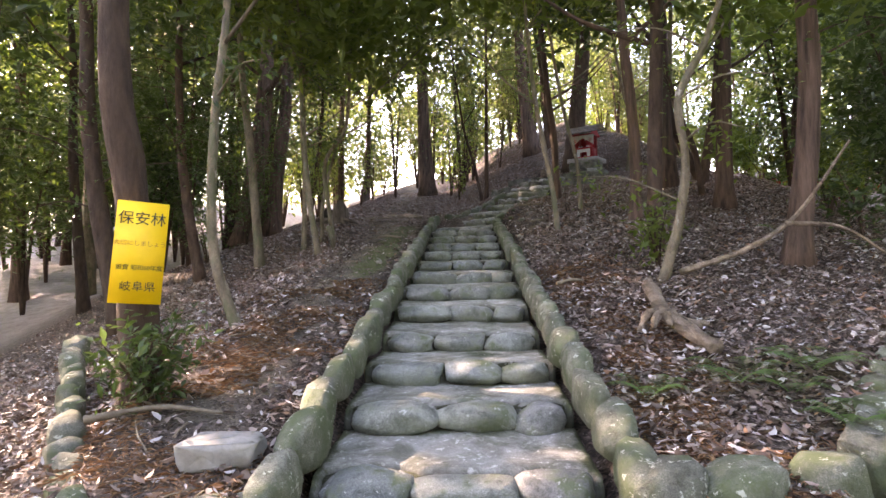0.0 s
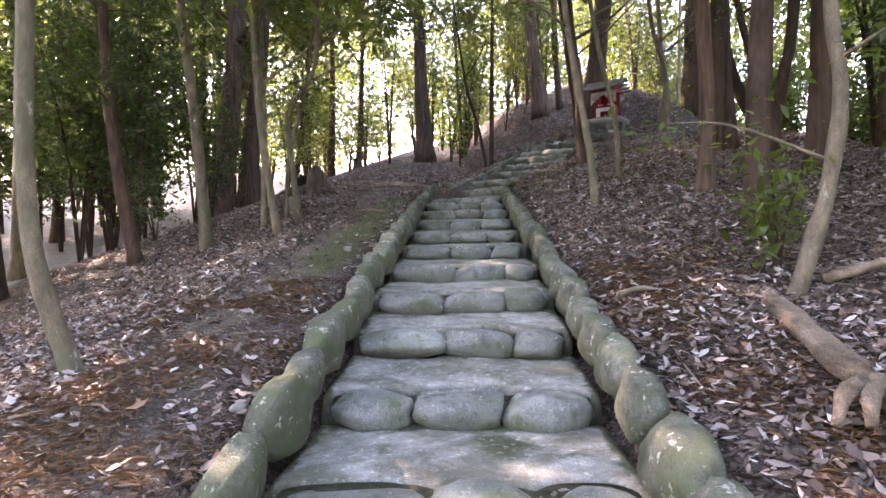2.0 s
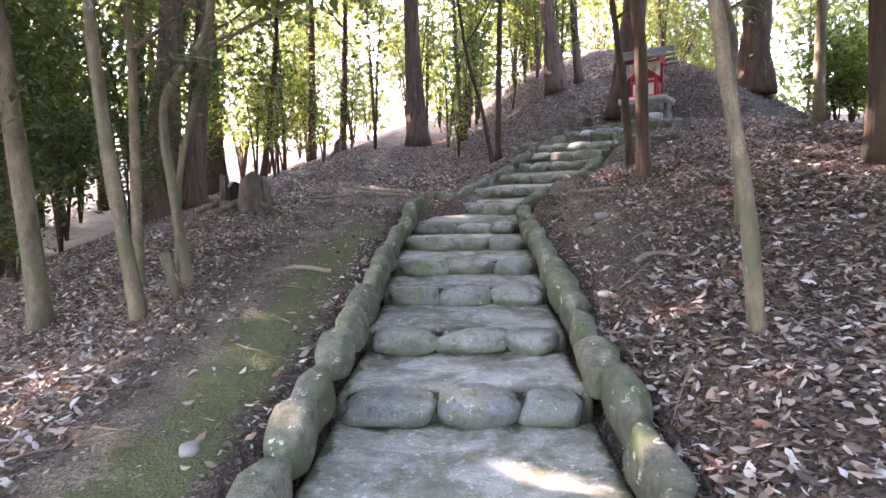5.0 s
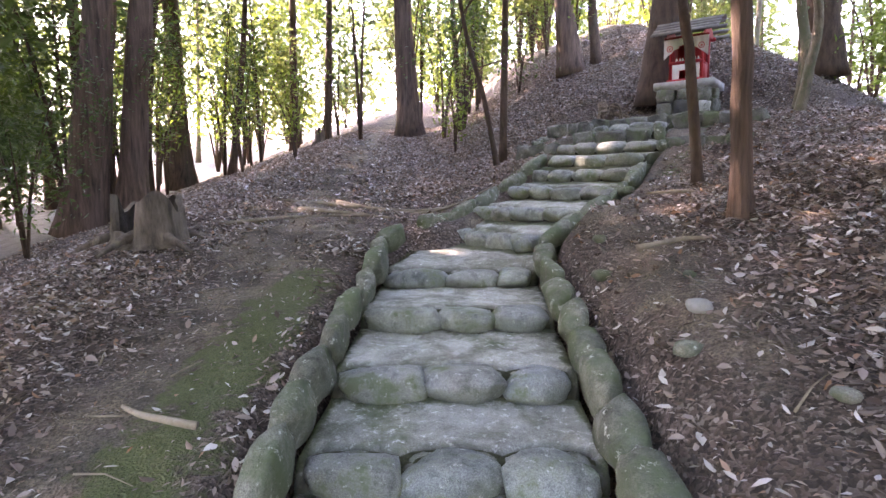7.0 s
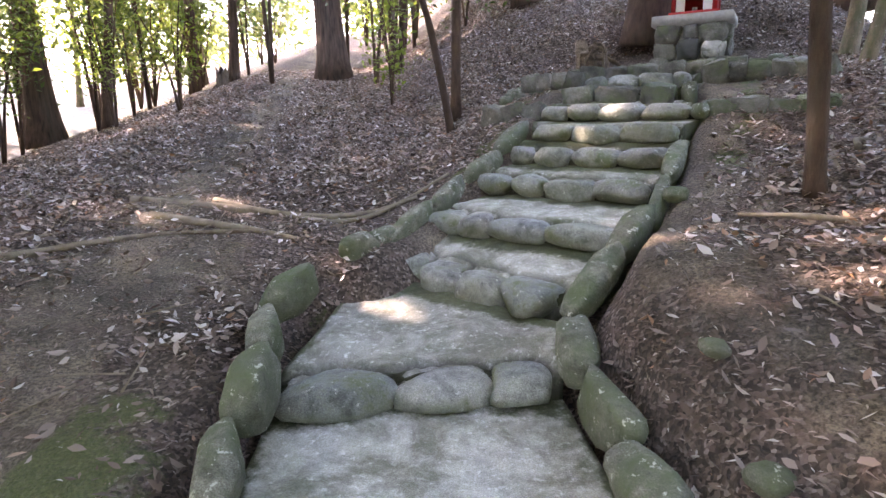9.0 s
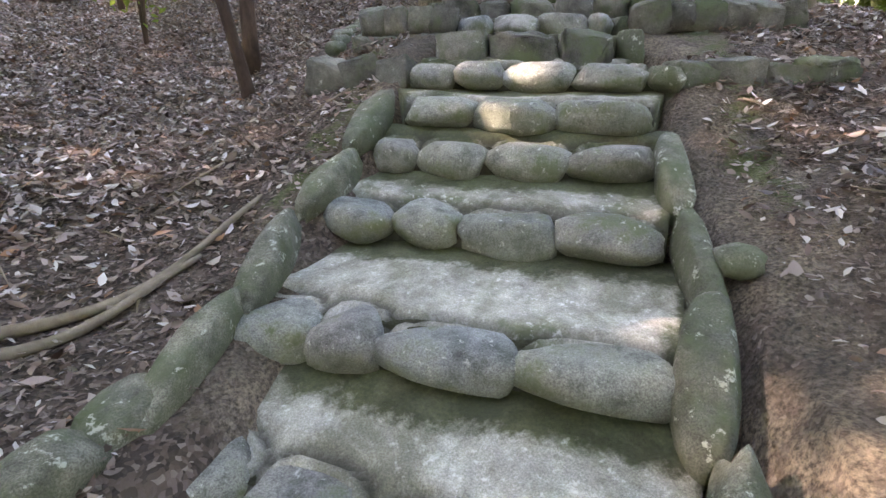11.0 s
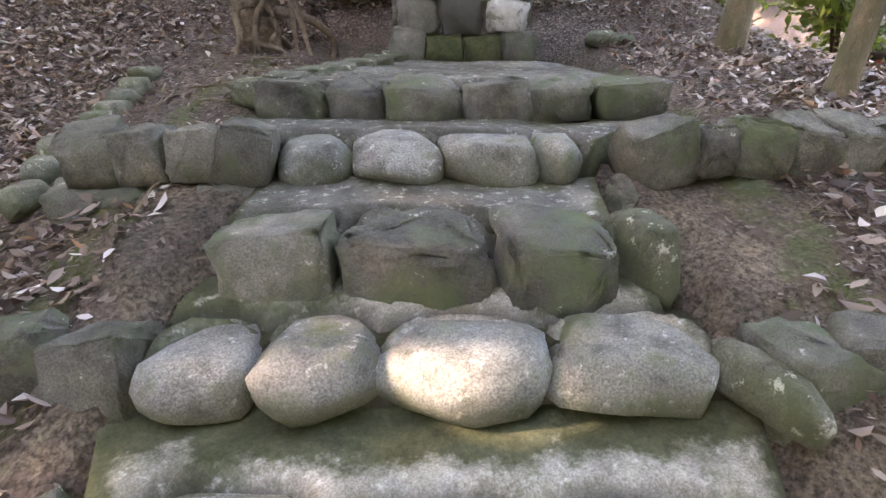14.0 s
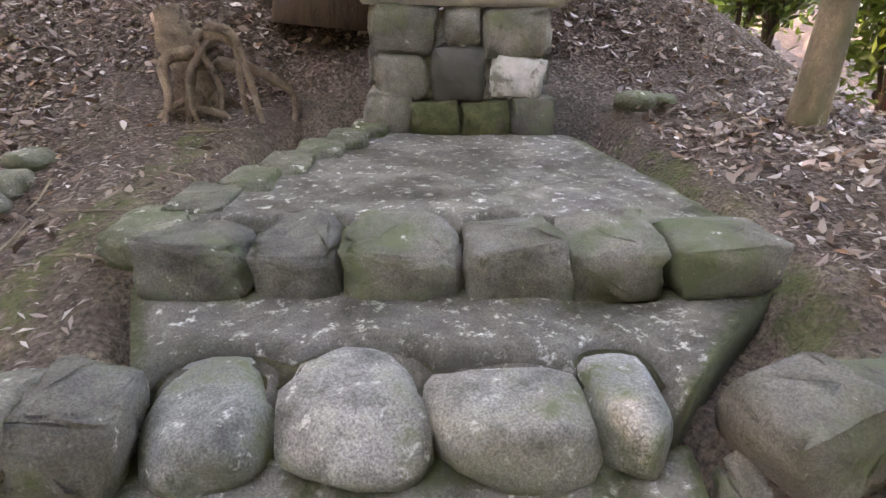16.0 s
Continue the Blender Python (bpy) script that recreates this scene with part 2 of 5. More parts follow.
def ground_mat():
    m, n, l, b = node_mat("forest_floor")
    g = n.new("ShaderNodeNewGeometry")
    v = g.outputs["Position"]
    vor = n.new("ShaderNodeTexVoronoi")
    vor.inputs["Scale"].default_value = 62
    wob = n.new("ShaderNodeVectorMath")
    wob.operation = "ADD"
    l.new(v, wob.inputs[0])
    nt = n.new("ShaderNodeTexNoise")
    nt.inputs["Scale"].default_value = 12
    l.new(v, nt.inputs["Vector"])
    sc = n.new("ShaderNodeVectorMath")
    sc.operation = "SCALE"
    sc.inputs["Scale"].default_value = 0.06
    l.new(nt.outputs["Color"], sc.inputs[0])
    l.new(sc.outputs[0], wob.inputs[1])
    l.new(wob.outputs[0], vor.inputs["Vector"])
    sep = n.new("ShaderNodeSeparateColor")
    l.new(vor.outputs["Color"], sep.inputs[0])
    litter = ramp(n, l, sep.outputs[0], [(0, (0.025, 0.018, 0.015)), (0.35, (0.055, 0.039, 0.031)), (0.65, (0.1, 0.073, 0.06)), (0.88, (0.14, 0.106, 0.09)), (1, (0.24, 0.2, 0.18))])
    fine = noise_tex(n, l, v, 60, 6, 0.75)
    soil = ramp(n, l, fine, [(0.38, (0.03, 0.025, 0.02)), (0.62, (0.18, 0.152, 0.122))])
    dry = ramp(n, l, noise_tex(n, l, v, 1.7, 5, 0.65), [(0.38, (0.55, 0.55, 0.55)), (0.62, (1.7, 1.62, 1.5))])
    soil = mix_rgb(n, l, 1.0, soil, dry, "MULTIPLY")
    wear = n.new("ShaderNodeVertexColor")
    wear.layer_name = "bare"
    ws = n.new("ShaderNodeSeparateColor")
    l.new(wear.outputs["Color"], ws.inputs[0])
    patch = noise_tex(n, l, v, 3.5, 6, 0.7)
    add = n.new("ShaderNodeMath")
    add.operation = "ADD"
    l.new(ws.outputs[0], add.inputs[0])
    l.new(patch, add.inputs[1])
    bare = ramp(n, l, halved(n, l, add.outputs[0]), [(0.46, (0, 0, 0)), (0.54, (1, 1, 1))])
    col = mix_rgb(n, l, bare, litter, soil)
    moss = ramp(n, l, noise_tex(n, l, v, 90, 4, 0.7), [(0.3, (0.035, 0.05, 0.014)), (0.7, (0.105, 0.135, 0.045))])
    add2 = n.new("ShaderNodeMath")
    add2.operation = "ADD"
    l.new(ws.outputs[1], add2.inputs[0])
    l.new(noise_tex(n, l, v, 5, 6, 0.72), add2.inputs[1])
    green = ramp(n, l, halved(n, l, add2.outputs[0]), [(0.52, (0, 0, 0)), (0.585, (0.85, 0.85, 0.85))])
    col = mix_rgb(n, l, green, col, moss)
    # pale colour standing for sunlight on the open ground to the left
    sunlit_ground = ramp(n, l, noise_tex(n, l, v, 4, 8, 0.75), [(0.35, (0.2, 0.185, 0.18)), (0.65, (0.36, 0.345, 0.34))])
    col = mix_rgb(n, l, ws.outputs[2], col, sunlit_ground)
    l.new(col, b.inputs["Base Color"])
    b.inputs["Roughness"].default_value = 0.95
    hsum = n.new("ShaderNodeMath")
    hsum.operation = "ADD"
    l.new(vor.outputs["Distance"], hsum.inputs[0])
    l.new(fine, hsum.inputs[1])
    bumped(n, l, b, hsum.outputs[0], 0.8, 0.02)
    return m


GROUND = ground_mat()


# ---- helpers for meshes ----
def mesh_of(bm, name):
    me = bpy.data.meshes.new(name)
    bm.to_mesh(me)
    bm.free()
    return me


def part(name, data, material, parent=None, label="", smooth=True, m=None):
    if isinstance(data, bmesh.types.BMesh):
        data = mesh_of(data, name)
    if material and not data.materials:
        data.materials.append(material)
    if smooth:
        data.shade_smooth()
    ob = new(name, data)
    if parent is not None:
        ob.parent = parent
    if m is not None:
        ob.matrix_basis = m
    if label:
        tagged(ob, label)
    return ob


def thing(name, label, category, x=0, y=0, z=0, rz=0, group="", kind=""):
    ob = new(name)
    ob.matrix_basis = pose(x, y, z, 0, 0, rz)
    ob.empty_display_size = 0.1
    return tagged(ob, label, category, group, kind)


def box(sx, sy, sz, bevel=0.01, at=(0, 0, 0), bm=None, taper=1.0):
    """A box standing on at, with bevelled edges."""
    tmp = bmesh.new()
    bmesh.ops.create_cube(tmp, size=1)
    for v in tmp.verts:
        k = taper if v.co.z > 0 else 1.0
        v.co = Vector((v.co.x * sx * k, v.co.y * sy * k, (v.co.z + 0.5) * sz))
    if bevel:
        bmesh.ops.bevel(tmp, geom=tmp.edges[:], offset=bevel, segments=2, affect="EDGES")
    bmesh.ops.translate(tmp, verts=tmp.verts, vec=at)
    if bm is None:
        return tmp
    me = mesh_of(tmp, "tmp")
    bm.from_mesh(me)
    bpy.data.meshes.remove(me)
    return bm


def pebble_mesh(seed, power=2.5, rough=0.06, subdiv=3, lump=0.14):
    bm = bmesh.new()
    bmesh.ops.create_icosphere(bm, subdivisions=subdiv, radius=1)
    o = Vector((seed * 7.31, seed * 3.7, seed * 1.9))
    r = random.Random(seed)
    worn = [(Vector((0, 0, 1)), 0.41), (Vector((0, 0, -1)), 0.42)] + [(Vector((r.gauss(0, 1), r.gauss(0, 1), r.gauss(0, 1))).normalized(), r.uniform(0.4, 0.47)) for k in range(8)]
    for v in bm.verts:
        c = v.co
        k = (abs(c.x) ** power + abs(c.y) ** power + abs(c.z) ** power) ** (-1 / power)
        c = c * k
        s = 1 + lump * noise.noise(c * 0.9 + o) + rough * noise.noise(c * 2.6 + o * 2) + 0.022 * noise.noise(c * 8 + o)
        c = c * s * 0.5
        for nrm, d in worn:
            over = c.dot(nrm) - d
            if over > 0:
                c = c - nrm * over * 0.8
        v.co = c
    return mesh_of(bm, "stone")


PEBBLES = [pebble_mesh(i, 3.1, 0.1, 3, 0.16) for i in range(16)]


def rock_mesh(seed):
    """An angular rock: the hull of points thrown on a rounded box, its edges chamfered and surface roughened."""
    r = random.Random(seed)
    bm = bmesh.new()
    for k in range(22):
        c = Vector((r.gauss(0, 1), r.gauss(0, 1), r.gauss(0, 1)))
        p = 5.0
        bm.verts.new(c * (abs(c.x) ** p + abs(c.y) ** p + abs(c.z) ** p) ** (-1 / p) * 0.52)
    for x in (-1, 1):
        for y in (-1, 1):
            for z in (-1, 1):
                bm.verts.new((x * r.uniform(0.38, 0.48), y * r.uniform(0.38, 0.48), z * r.uniform(0.36, 0.48)))
    out = bmesh.ops.convex_hull(bm, input=bm.verts[:])
    bmesh.ops.delete(bm, geom=list({g for g in out["geom_interior"] + out["geom_unused"] if isinstance(g, bmesh.types.BMVert)}), context="VERTS")
    bmesh.ops.bevel(bm, geom=bm.edges[:], offset=0.045, segments=2, affect="EDGES", clamp_overlap=True)
    bmesh.ops.triangulate(bm, faces=bm.faces[:])
    bmesh.ops.subdivide_edges(bm, edges=[e for e in bm.edges if e.calc_length() > 0.12], cuts=2)
    for v in bm.verts:
        v.co += v.co.normalized() * (0.075 * noise.noise(v.co * 4.2 + Vector((seed, 0, 0))) + 0.035 * noise.noise(v.co * 10 + Vector((0, seed, 0))))
    return mesh_of(bm, "rock")


BLOCKS = [rock_mesh(20 + i) for i in range(8)]
LONGS = [pebble_mesh(60 + i, 3.0, 0.13, 3, 0.24) for i in range(7)]
CHIPS = [pebble_mesh(40 + i, 2.2, 0.15, 2, 0.3) for i in range(4)]
rng = random.Random(5)


def stone(parent, x, y, z, sx, sy, sz, rz=0, rx=0, ry=0, material=None, pool=None, name="stone", label=""):
    """A stone of those sizes centred on the place; the mesh is shared, the material sits on the object."""
    ob = new(name, rng.choice(pool or PEBBLES))
    if not ob.data.materials:
        ob.data.materials.append(STONE)
        ob.data.shade_smooth()
    ob.material_slots[0].link = "OBJECT"
    ob.material_slots[0].material = material or STONE
    ob.parent = parent
    ob.matrix_basis = pose(x, y, z, rx, ry, rz) @ Matrix.Diagonal((sx, sy, sz, 1))
    if label:
        tagged(ob, label)
    return ob


def tube(points, radii, sides=8, wob=0.0, seed=0, bm=None):
    """A tapered, knobbly tube through points."""
    bm = bm or bmesh.new()
    pts = [Vector(p) for p in points]
    rings = []
    for i, p in enumerate(pts):
        d = (pts[min(i + 1, len(pts) - 1)] - pts[max(i - 1, 0)]).normalized()
        a = d.cross(Vector((0, 1, 0.13))).normalized()
        b = d.cross(a)
        ring = []
        for k in range(sides):
            th = 2 * math.pi * k / sides
            r = radii[i] * (1 + wob * noise.noise(Vector((math.cos(th) * 1.3 + seed * 5, math.sin(th) * 1.3, i * 0.35 + seed))))
            ring.append(bm.verts.new(p + (a * math.cos(th) + b * math.sin(th)) * r))
        rings.append(ring)
    for r0, r1 in zip(rings, rings[1:]):
        for k in range(sides):
            bm.faces.new((r0[k], r0[(k + 1) % sides], r1[(k + 1) % sides], r1[k]))
    bm.faces.new(rings[-1])
    bm.faces.new(rings[0][::-1])
    return bm


def curve_pts(keys, steps):
    """A smooth line through a few points."""
    ks = [Vector(k) for k in keys]
    ks = [ks[0] * 2 - ks[1]] + ks + [ks[-1] * 2 - ks[-2]]
    out = []
    for i in range(1, len(ks) - 2):
        for s in range(steps):
            t = s / steps
            p0, p1, p2, p3 = ks[i - 1 : i + 3]
            out.append(0.5 * (2 * p1 + (p2 - p0) * t + (2 * p0 - 5 * p1 + 4 * p2 - p3) * t * t + (3 * p1 - p0 - 3 * p2 + p3) * t ** 3))
    out.append(ks[-2])
    return out


def leaf_mesh(name, centres, size, nrs, flat=0.0, slim=0.42, spread=0.35, up=None):
    """Many folded leaves, each a rhombus of two triangles, turned at random; flat: how far they lie level."""
    n = len(centres)
    c = np.asarray(centres, float)
    ax = nrs.normal(size=(n, 3))
    ax[:, 2] *= 1 - flat
    if up is not None:
        ax[:, 2] += up
    ax /= np.linalg.norm(ax, axis=1)[:, None] + 1e-9
    nr = nrs.normal(size=(n, 3)) * (1 - flat) + np.array([0, 0, 1.0]) * (0.35 + 2.2 * flat)
    side = np.cross(nr, ax)
    side /= np.linalg.norm(side, axis=1)[:, None] + 1e-9
    nr = np.cross(ax, side)
    s = size * (1 + spread * nrs.normal(size=n)).clip(0.45, 1.8)[:, None]
    mid = c + nr * s * 0.16
    co = np.stack([c - ax * s * 0.5, mid + side * s * slim * 0.5, c + ax * s * 0.5 + nr * s * 0.08, mid - side * s * slim * 0.5], 1).reshape(-1, 3)
    i = np.arange(n)[:, None] * 4
    tri = np.concatenate([i + [0, 1, 2], i + [0, 2, 3]], 1).reshape(-1, 3)
    me = bpy.data.meshes.new(name)
    me.vertices.add(len(co))
    me.vertices.foreach_set("co", co.ravel())
    me.loops.add(tri.size)
    me.loops.foreach_set("vertex_index", tri.ravel())
    me.polygons.add(len(tri))
    me.polygons.foreach_set("loop_start", np.arange(len(tri)) * 3)
    me.polygons.foreach_set("loop_total", np.full(len(tri), 3))
    me.update(calc_edges=True)
    return me


# ---- the lie of the land ----
def sm(a, b, x):
    t = np.clip((x - a) / (b - a), 0, 1)
    return t * t * (3 - 2 * t)


RIGHT, AHEAD = (0.819, -0.574), (0.574, 0.819)      # axes of the upper flight
V_AT = np.array([10.8, 11.95, 12.6, 13.1, 13.45, 13.85, 14.2, 14.7, 15.2, 16.7, 18.0])
Z_AT = np.array([2.2, 2.42, 2.62, 2.83, 3.02, 3.2, 3.38, 3.52, 3.68, 3.76, 3.9])


def upper(u, v):
    return u * RIGHT[0] + v * AHEAD[0], u * RIGHT[1] + v * AHEAD[1]


def mid_x(y):
    return 0.08 + 0.010 * y


def hill(x, y):
    z = 0.172 * np.maximum(y, 1.2) - 0.06 - 0.1 * sm(1.9, 1.4, y)
    k = 0.06 + 0.22 * sm(4, 13, y)
    z = z + k * np.clip(x - 0.9, 0, 3.7) - 0.27 * np.clip(x - 5.9, 0, 6) + 0.6 * sm(15.5, 21, y) * sm(4.2, 6.2, x) * (1 - sm(9, 12, x))
    z = z + 0.26 * sm(0.85, 1.5, x) * (1 - sm(2.8, 4.6, x)) * sm(4.5, 7.0, y) * (1 - sm(13.5, 16, y))
    x0 = -1.7 - 1.5 * sm(9, 13, y)
    z = z - 0.30 * np.clip(x0 - x, 0, 6.5)
    z = z + 0.2 * np.clip(y - 18, 0, 10) * sm(-1, 3.5, x) * (1 - 0.6 * sm(5, 9, x))
    far = np.hypot(x, y - 10)
    z = z + (2.5 - z) * sm(45, 90, far)
    u, v = x * RIGHT[0] + y * RIGHT[1], x * AHEAD[0] + y * AHEAD[1]
    s2 = np.interp(v, V_AT, Z_AT)
    w = (1 - sm(0.8, 2.8, np.abs(u + 7))) * sm(11.2, 12.2, v) * (1 - sm(17.5, 20, v))
    z = z + w * np.maximum(s2 - z, -0.2)
    z = z + 0.35 * sm(17.2, 18.3, v) * (1 - sm(19, 24, v)) * (1 - sm(1.2, 3.0, np.abs(u + 6.6)))
    # the sunken way beside the front bed
    gl = (x - 1.75) * 0.76 - (y - 2.2) * 0.65
    z = z + (-0.12 + 0.03 * np.clip(y, 0, 8) - z) * sm(0.0, 0.12, gl) * (1 - sm(3.0, 5.5, gl))
    # the way beside the other bed
    z = z - 0.22 * sm(0.3, 0.55, -x - 1.25 - 0.62 * (y - 2.0)) * (1 - sm(3.2, 4.6, y))
    return z


def land(x, y):
    z = hill(x, y)
    u, v = x * RIGHT[0] + y * RIGHT[1], x * AHEAD[0] + y * AHEAD[1]
    d1 = np.abs(x - mid_x(y))
    w1 = (1 - sm(0.70, 0.95, d1)) * sm(1.9, 2.2, y) * (1 - sm(13.4, 13.9, y))
    z = z + w1 * (0.172 * y - 0.36 - z)
    d2 = np.abs(u + 7.1)
    w2 = (1 - sm(0.6, 0.8, d2)) * sm(10.9, 11.4, v) * (1 - sm(14.2, 14.4, v))
    z = z + w2 * (np.interp(v, V_AT, Z_AT) - 0.25 - z)
    broad = sm(14.85, 15.1, v)
    d3 = np.abs(u + 7.1 - 0.15 * broad)
    w3 = (1 - sm(0.5 + 0.3 * broad, 0.66 + 0.34 * broad, d3)) * sm(14.25, 14.4, v) * (1 - sm(16.9, 17.3, v))
    return z + w3 * (np.interp(v, V_AT, Z_AT) - 0.22 - z)


def land_z(x, y):
    return float(land(np.float64(x), np.float64(y)))


def build_ground():
    fx = np.concatenate([-np.geomspace(400, 9.2, 26), np.arange(-9, 9.01, 0.13), np.geomspace(9.2, 400, 26)])
    fy = np.concatenate([-np.geomspace(400, 4.2, 24), np.arange(-4, 24.01, 0.13), np.geomspace(24.3, 400, 30)])
    X, Y = np.meshgrid(fx, fy)
    Z = land(X, Y)
    bumps = np.array([noise.fractal(Vector((a * 1.1, b * 1.1, 0)), 0.8, 2.0, 5) for a, b in zip(X.ravel(), Y.ravel())]).reshape(X.shape)
    Z = Z + 0.045 * bumps
    nx, ny = len(fx), len(fy)
    idx = np.arange(nx * ny).reshape(ny, nx)
    faces = np.stack([idx[:-1, :-1], idx[:-1, 1:], idx[1:, 1:], idx[1:, :-1]], -1).reshape(-1, 4)
    me = bpy.data.meshes.new("ground")
    me.from_pydata(np.stack([X, Y, Z], -1).reshape(-1, 3).tolist(), [], faces.tolist())
    ca = me.color_attributes.new("bare", "FLOAT_COLOR", "POINT")
    d1 = X - mid_x(Y)
    u, v = X * RIGHT[0] + Y * RIGHT[1], X * AHEAD[0] + Y * AHEAD[1]
    track = -1.35 - 0.06 * np.maximum(Y - 9, 0)
    bare = 0.62 * np.exp(-((X - track) / 0.55) ** 2) * sm(1.5, 3, Y)
    bare = np.maximum(bare, 0.66 * np.exp(-((u + 7.0) / 1.9) ** 2) * sm(11, 12, v) * (1 - sm(17, 18.5, v)))
    bare = np.maximum(bare, 0.62 * np.exp(-((X + 1.6) / 1.3) ** 2 - ((Y - 13.6) / 1.6) ** 2))
    bare = np.maximum(bare, 0.55 * np.exp(-((d1 - 1.3) / 0.5) ** 2) * sm(8.5, 10.5, Y) * (1 - sm(14, 15, Y)))
    bare = np.maximum(bare, 0.7 * (1 - sm(1.2, 2.0, Y)))
    moss = 0.78 * np.exp(-((d1 + 1.25) / 0.46) ** 2) * sm(5.0, 7.5, Y) * (1 - sm(12, 13.5, Y))
    gl = (X - 1.75) * 0.76 - (Y - 2.2) * 0.65
    moss = np.maximum(moss, 0.6 * sm(0.0, 0.3, gl) * (1 - sm(3, 5, gl)) * (1 - sm(8, 10, Y)))
    moss = np.maximum(moss, 0.62 * (1 - sm(0.6, 0.8, np.abs(d1))) * sm(1.5, 2, Y) * (1 - sm(13.5, 14, Y)))
    moss = np.maximum(moss, 0.62 * np.exp(-((np.abs(u + 7.1) - 1.05) / 0.3) ** 2) * sm(12, 13, v) * (1 - sm(16.5, 17.5, v)))
    # where the left clearing is coloured pale, as open sky would light it
    pale = 0.9 * sm(-7.6, -9.6, X) * sm(2, 5, Y) * (1 - sm(60, 80, np.hypot(X, Y)))
    col = np.stack([bare, moss, pale, 0 * bare + 1], -1).reshape(-1)
    ca.data.foreach_set("color", col)
    ob = part("ground", me, GROUND)
    return tagged(ob, "sloping forest floor of brown litter, bare soil and moss", "ground", kind="structure")


build_ground()


# ---- stone steps ----
LOWER_ROWS = [   # front y, top z, joints across the width
    (2.30, 0.27, 0.345, 0.735), (3.05, 0.42, 0.42, 0.775), (3.75, 0.55, 0.42, 0.735), (4.62, 0.645, 0.31, 0.68),
    (5.40, 0.82, 0.42, 0.75), (6.15, 0.99, 0.40, 0.745), (7.10, 1.14, 0.445, 0.81), (8.15, 1.29, 0.385, 0.74),
    (9.00, 1.44, 0.36, 0.72), (9.92, 1.61, 0.33, 0.68), (10.62, 1.77, 0.375, 0.73), (11.52, 1.93, 0.40, 0.71), (12.52, 2.05, 0.42, 0.765),
]
HALF = 0.655
steps = thing("stone_steps", "mossy garden steps of rounded river stones and worn cement treads", "steps", kind="structure")


def tread(x0, y0, z0, x1, y1, z1, half0, half1, ang0, ang1, material, thick=0.14, label="", bedded=(), moss=0.72):
    """A cement slab that runs from one row of stones to the next; its front is cast round the bedded stones with an open joint."""
    a0, a1 = Vector((x0, y0)), Vector((x1, y1))
    run = (a1 - a0).length
    nu, nv = 64, max(14, int(run / 0.022))
    s_, t_ = np.meshgrid(np.linspace(-1, 1, nu + 1), np.linspace(0, 1, nv + 1))
    ax, ay = x0 + math.cos(ang0) * s_ * half0, y0 + math.sin(ang0) * s_ * half0
    bx, by = x1 + math.cos(ang1) * s_ * half1, y1 + math.sin(ang1) * s_ * half1
    X, Y = ax + (bx - ax) * t_, ay + (by - ay) * t_
    Z = z0 + (z1 - z0) * t_
    rough = np.array([0.018 * noise.noise(Vector((p, q, 0)) * 2.3) + 0.007 * noise.noise(Vector((p, q, 3)) * 9) for p, q in zip(X.ravel(), Y.ravel())]).reshape(X.shape)
    wob = np.array([0.05 * noise.noise(Vector((p, q, 7)) * 7) for p, q in zip(X.ravel(), Y.ravel())]).reshape(X.shape)
    Z = Z + rough - 0.05 * (1 - sm(0.0, 0.07, t_ * run))
    joint, sunk = np.zeros_like(X), np.zeros_like(X)
    for sx, sy, w, d, ang in bedded:
        dx, dy = X - sx, Y - sy
        e = (np.abs((dx * math.cos(ang) + dy * math.sin(ang)) / (w / 2)) ** 2.8 + np.abs((-dx * math.sin(ang) + dy * math.cos(ang)) / (d / 2)) ** 2.8) ** (1 / 2.8)
        gap = (e + wob - 0.95) * min(w, d) / 2
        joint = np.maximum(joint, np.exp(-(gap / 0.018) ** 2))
        sunk = np.maximum(sunk, 1 - sm(-0.07, -0.02, gap))
    Z = Z - 0.045 * joint - 0.1 * sunk
    top = np.stack([X, Y, Z], -1).reshape(-1, 3)
    under = top - np.array([0, 0, thick])
    n = len(top)
    idx = np.arange(n).reshape(nv + 1, nu + 1)
    faces = np.stack([idx[:-1, :-1], idx[:-1, 1:], idx[1:, 1:], idx[1:, :-1]], -1).reshape(-1, 4)
    rim = np.concatenate([idx[0, :], idx[1:, -1], idx[-1, -2::-1], idx[-2:0:-1, 0]])
    nxt = np.roll(rim, -1)
    side = np.stack([rim + n, nxt + n, nxt, rim], -1)
    me = bpy.data.meshes.new("tread")
    me.from_pydata(np.concatenate([top, under]).tolist(), [], np.concatenate([faces, side, faces[:, ::-1] + n]).tolist())
    back = np.clip(1 - (1 - t_) * run / 0.34, 0, 1) ** 0.7
    k = np.maximum(moss * back, 0.62 * np.clip((np.abs(s_) - 0.78) / 0.22, 0, 1))
    k = np.concatenate([k.ravel(), k.ravel() + 0.4])
    # front edge coloured dark, standing for the shade of the recess between stones
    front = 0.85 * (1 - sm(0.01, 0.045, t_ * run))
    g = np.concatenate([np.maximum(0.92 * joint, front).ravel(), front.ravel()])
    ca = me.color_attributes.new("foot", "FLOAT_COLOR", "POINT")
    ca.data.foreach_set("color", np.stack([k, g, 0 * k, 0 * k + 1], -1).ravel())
    return part("tread", me, material, steps, label)


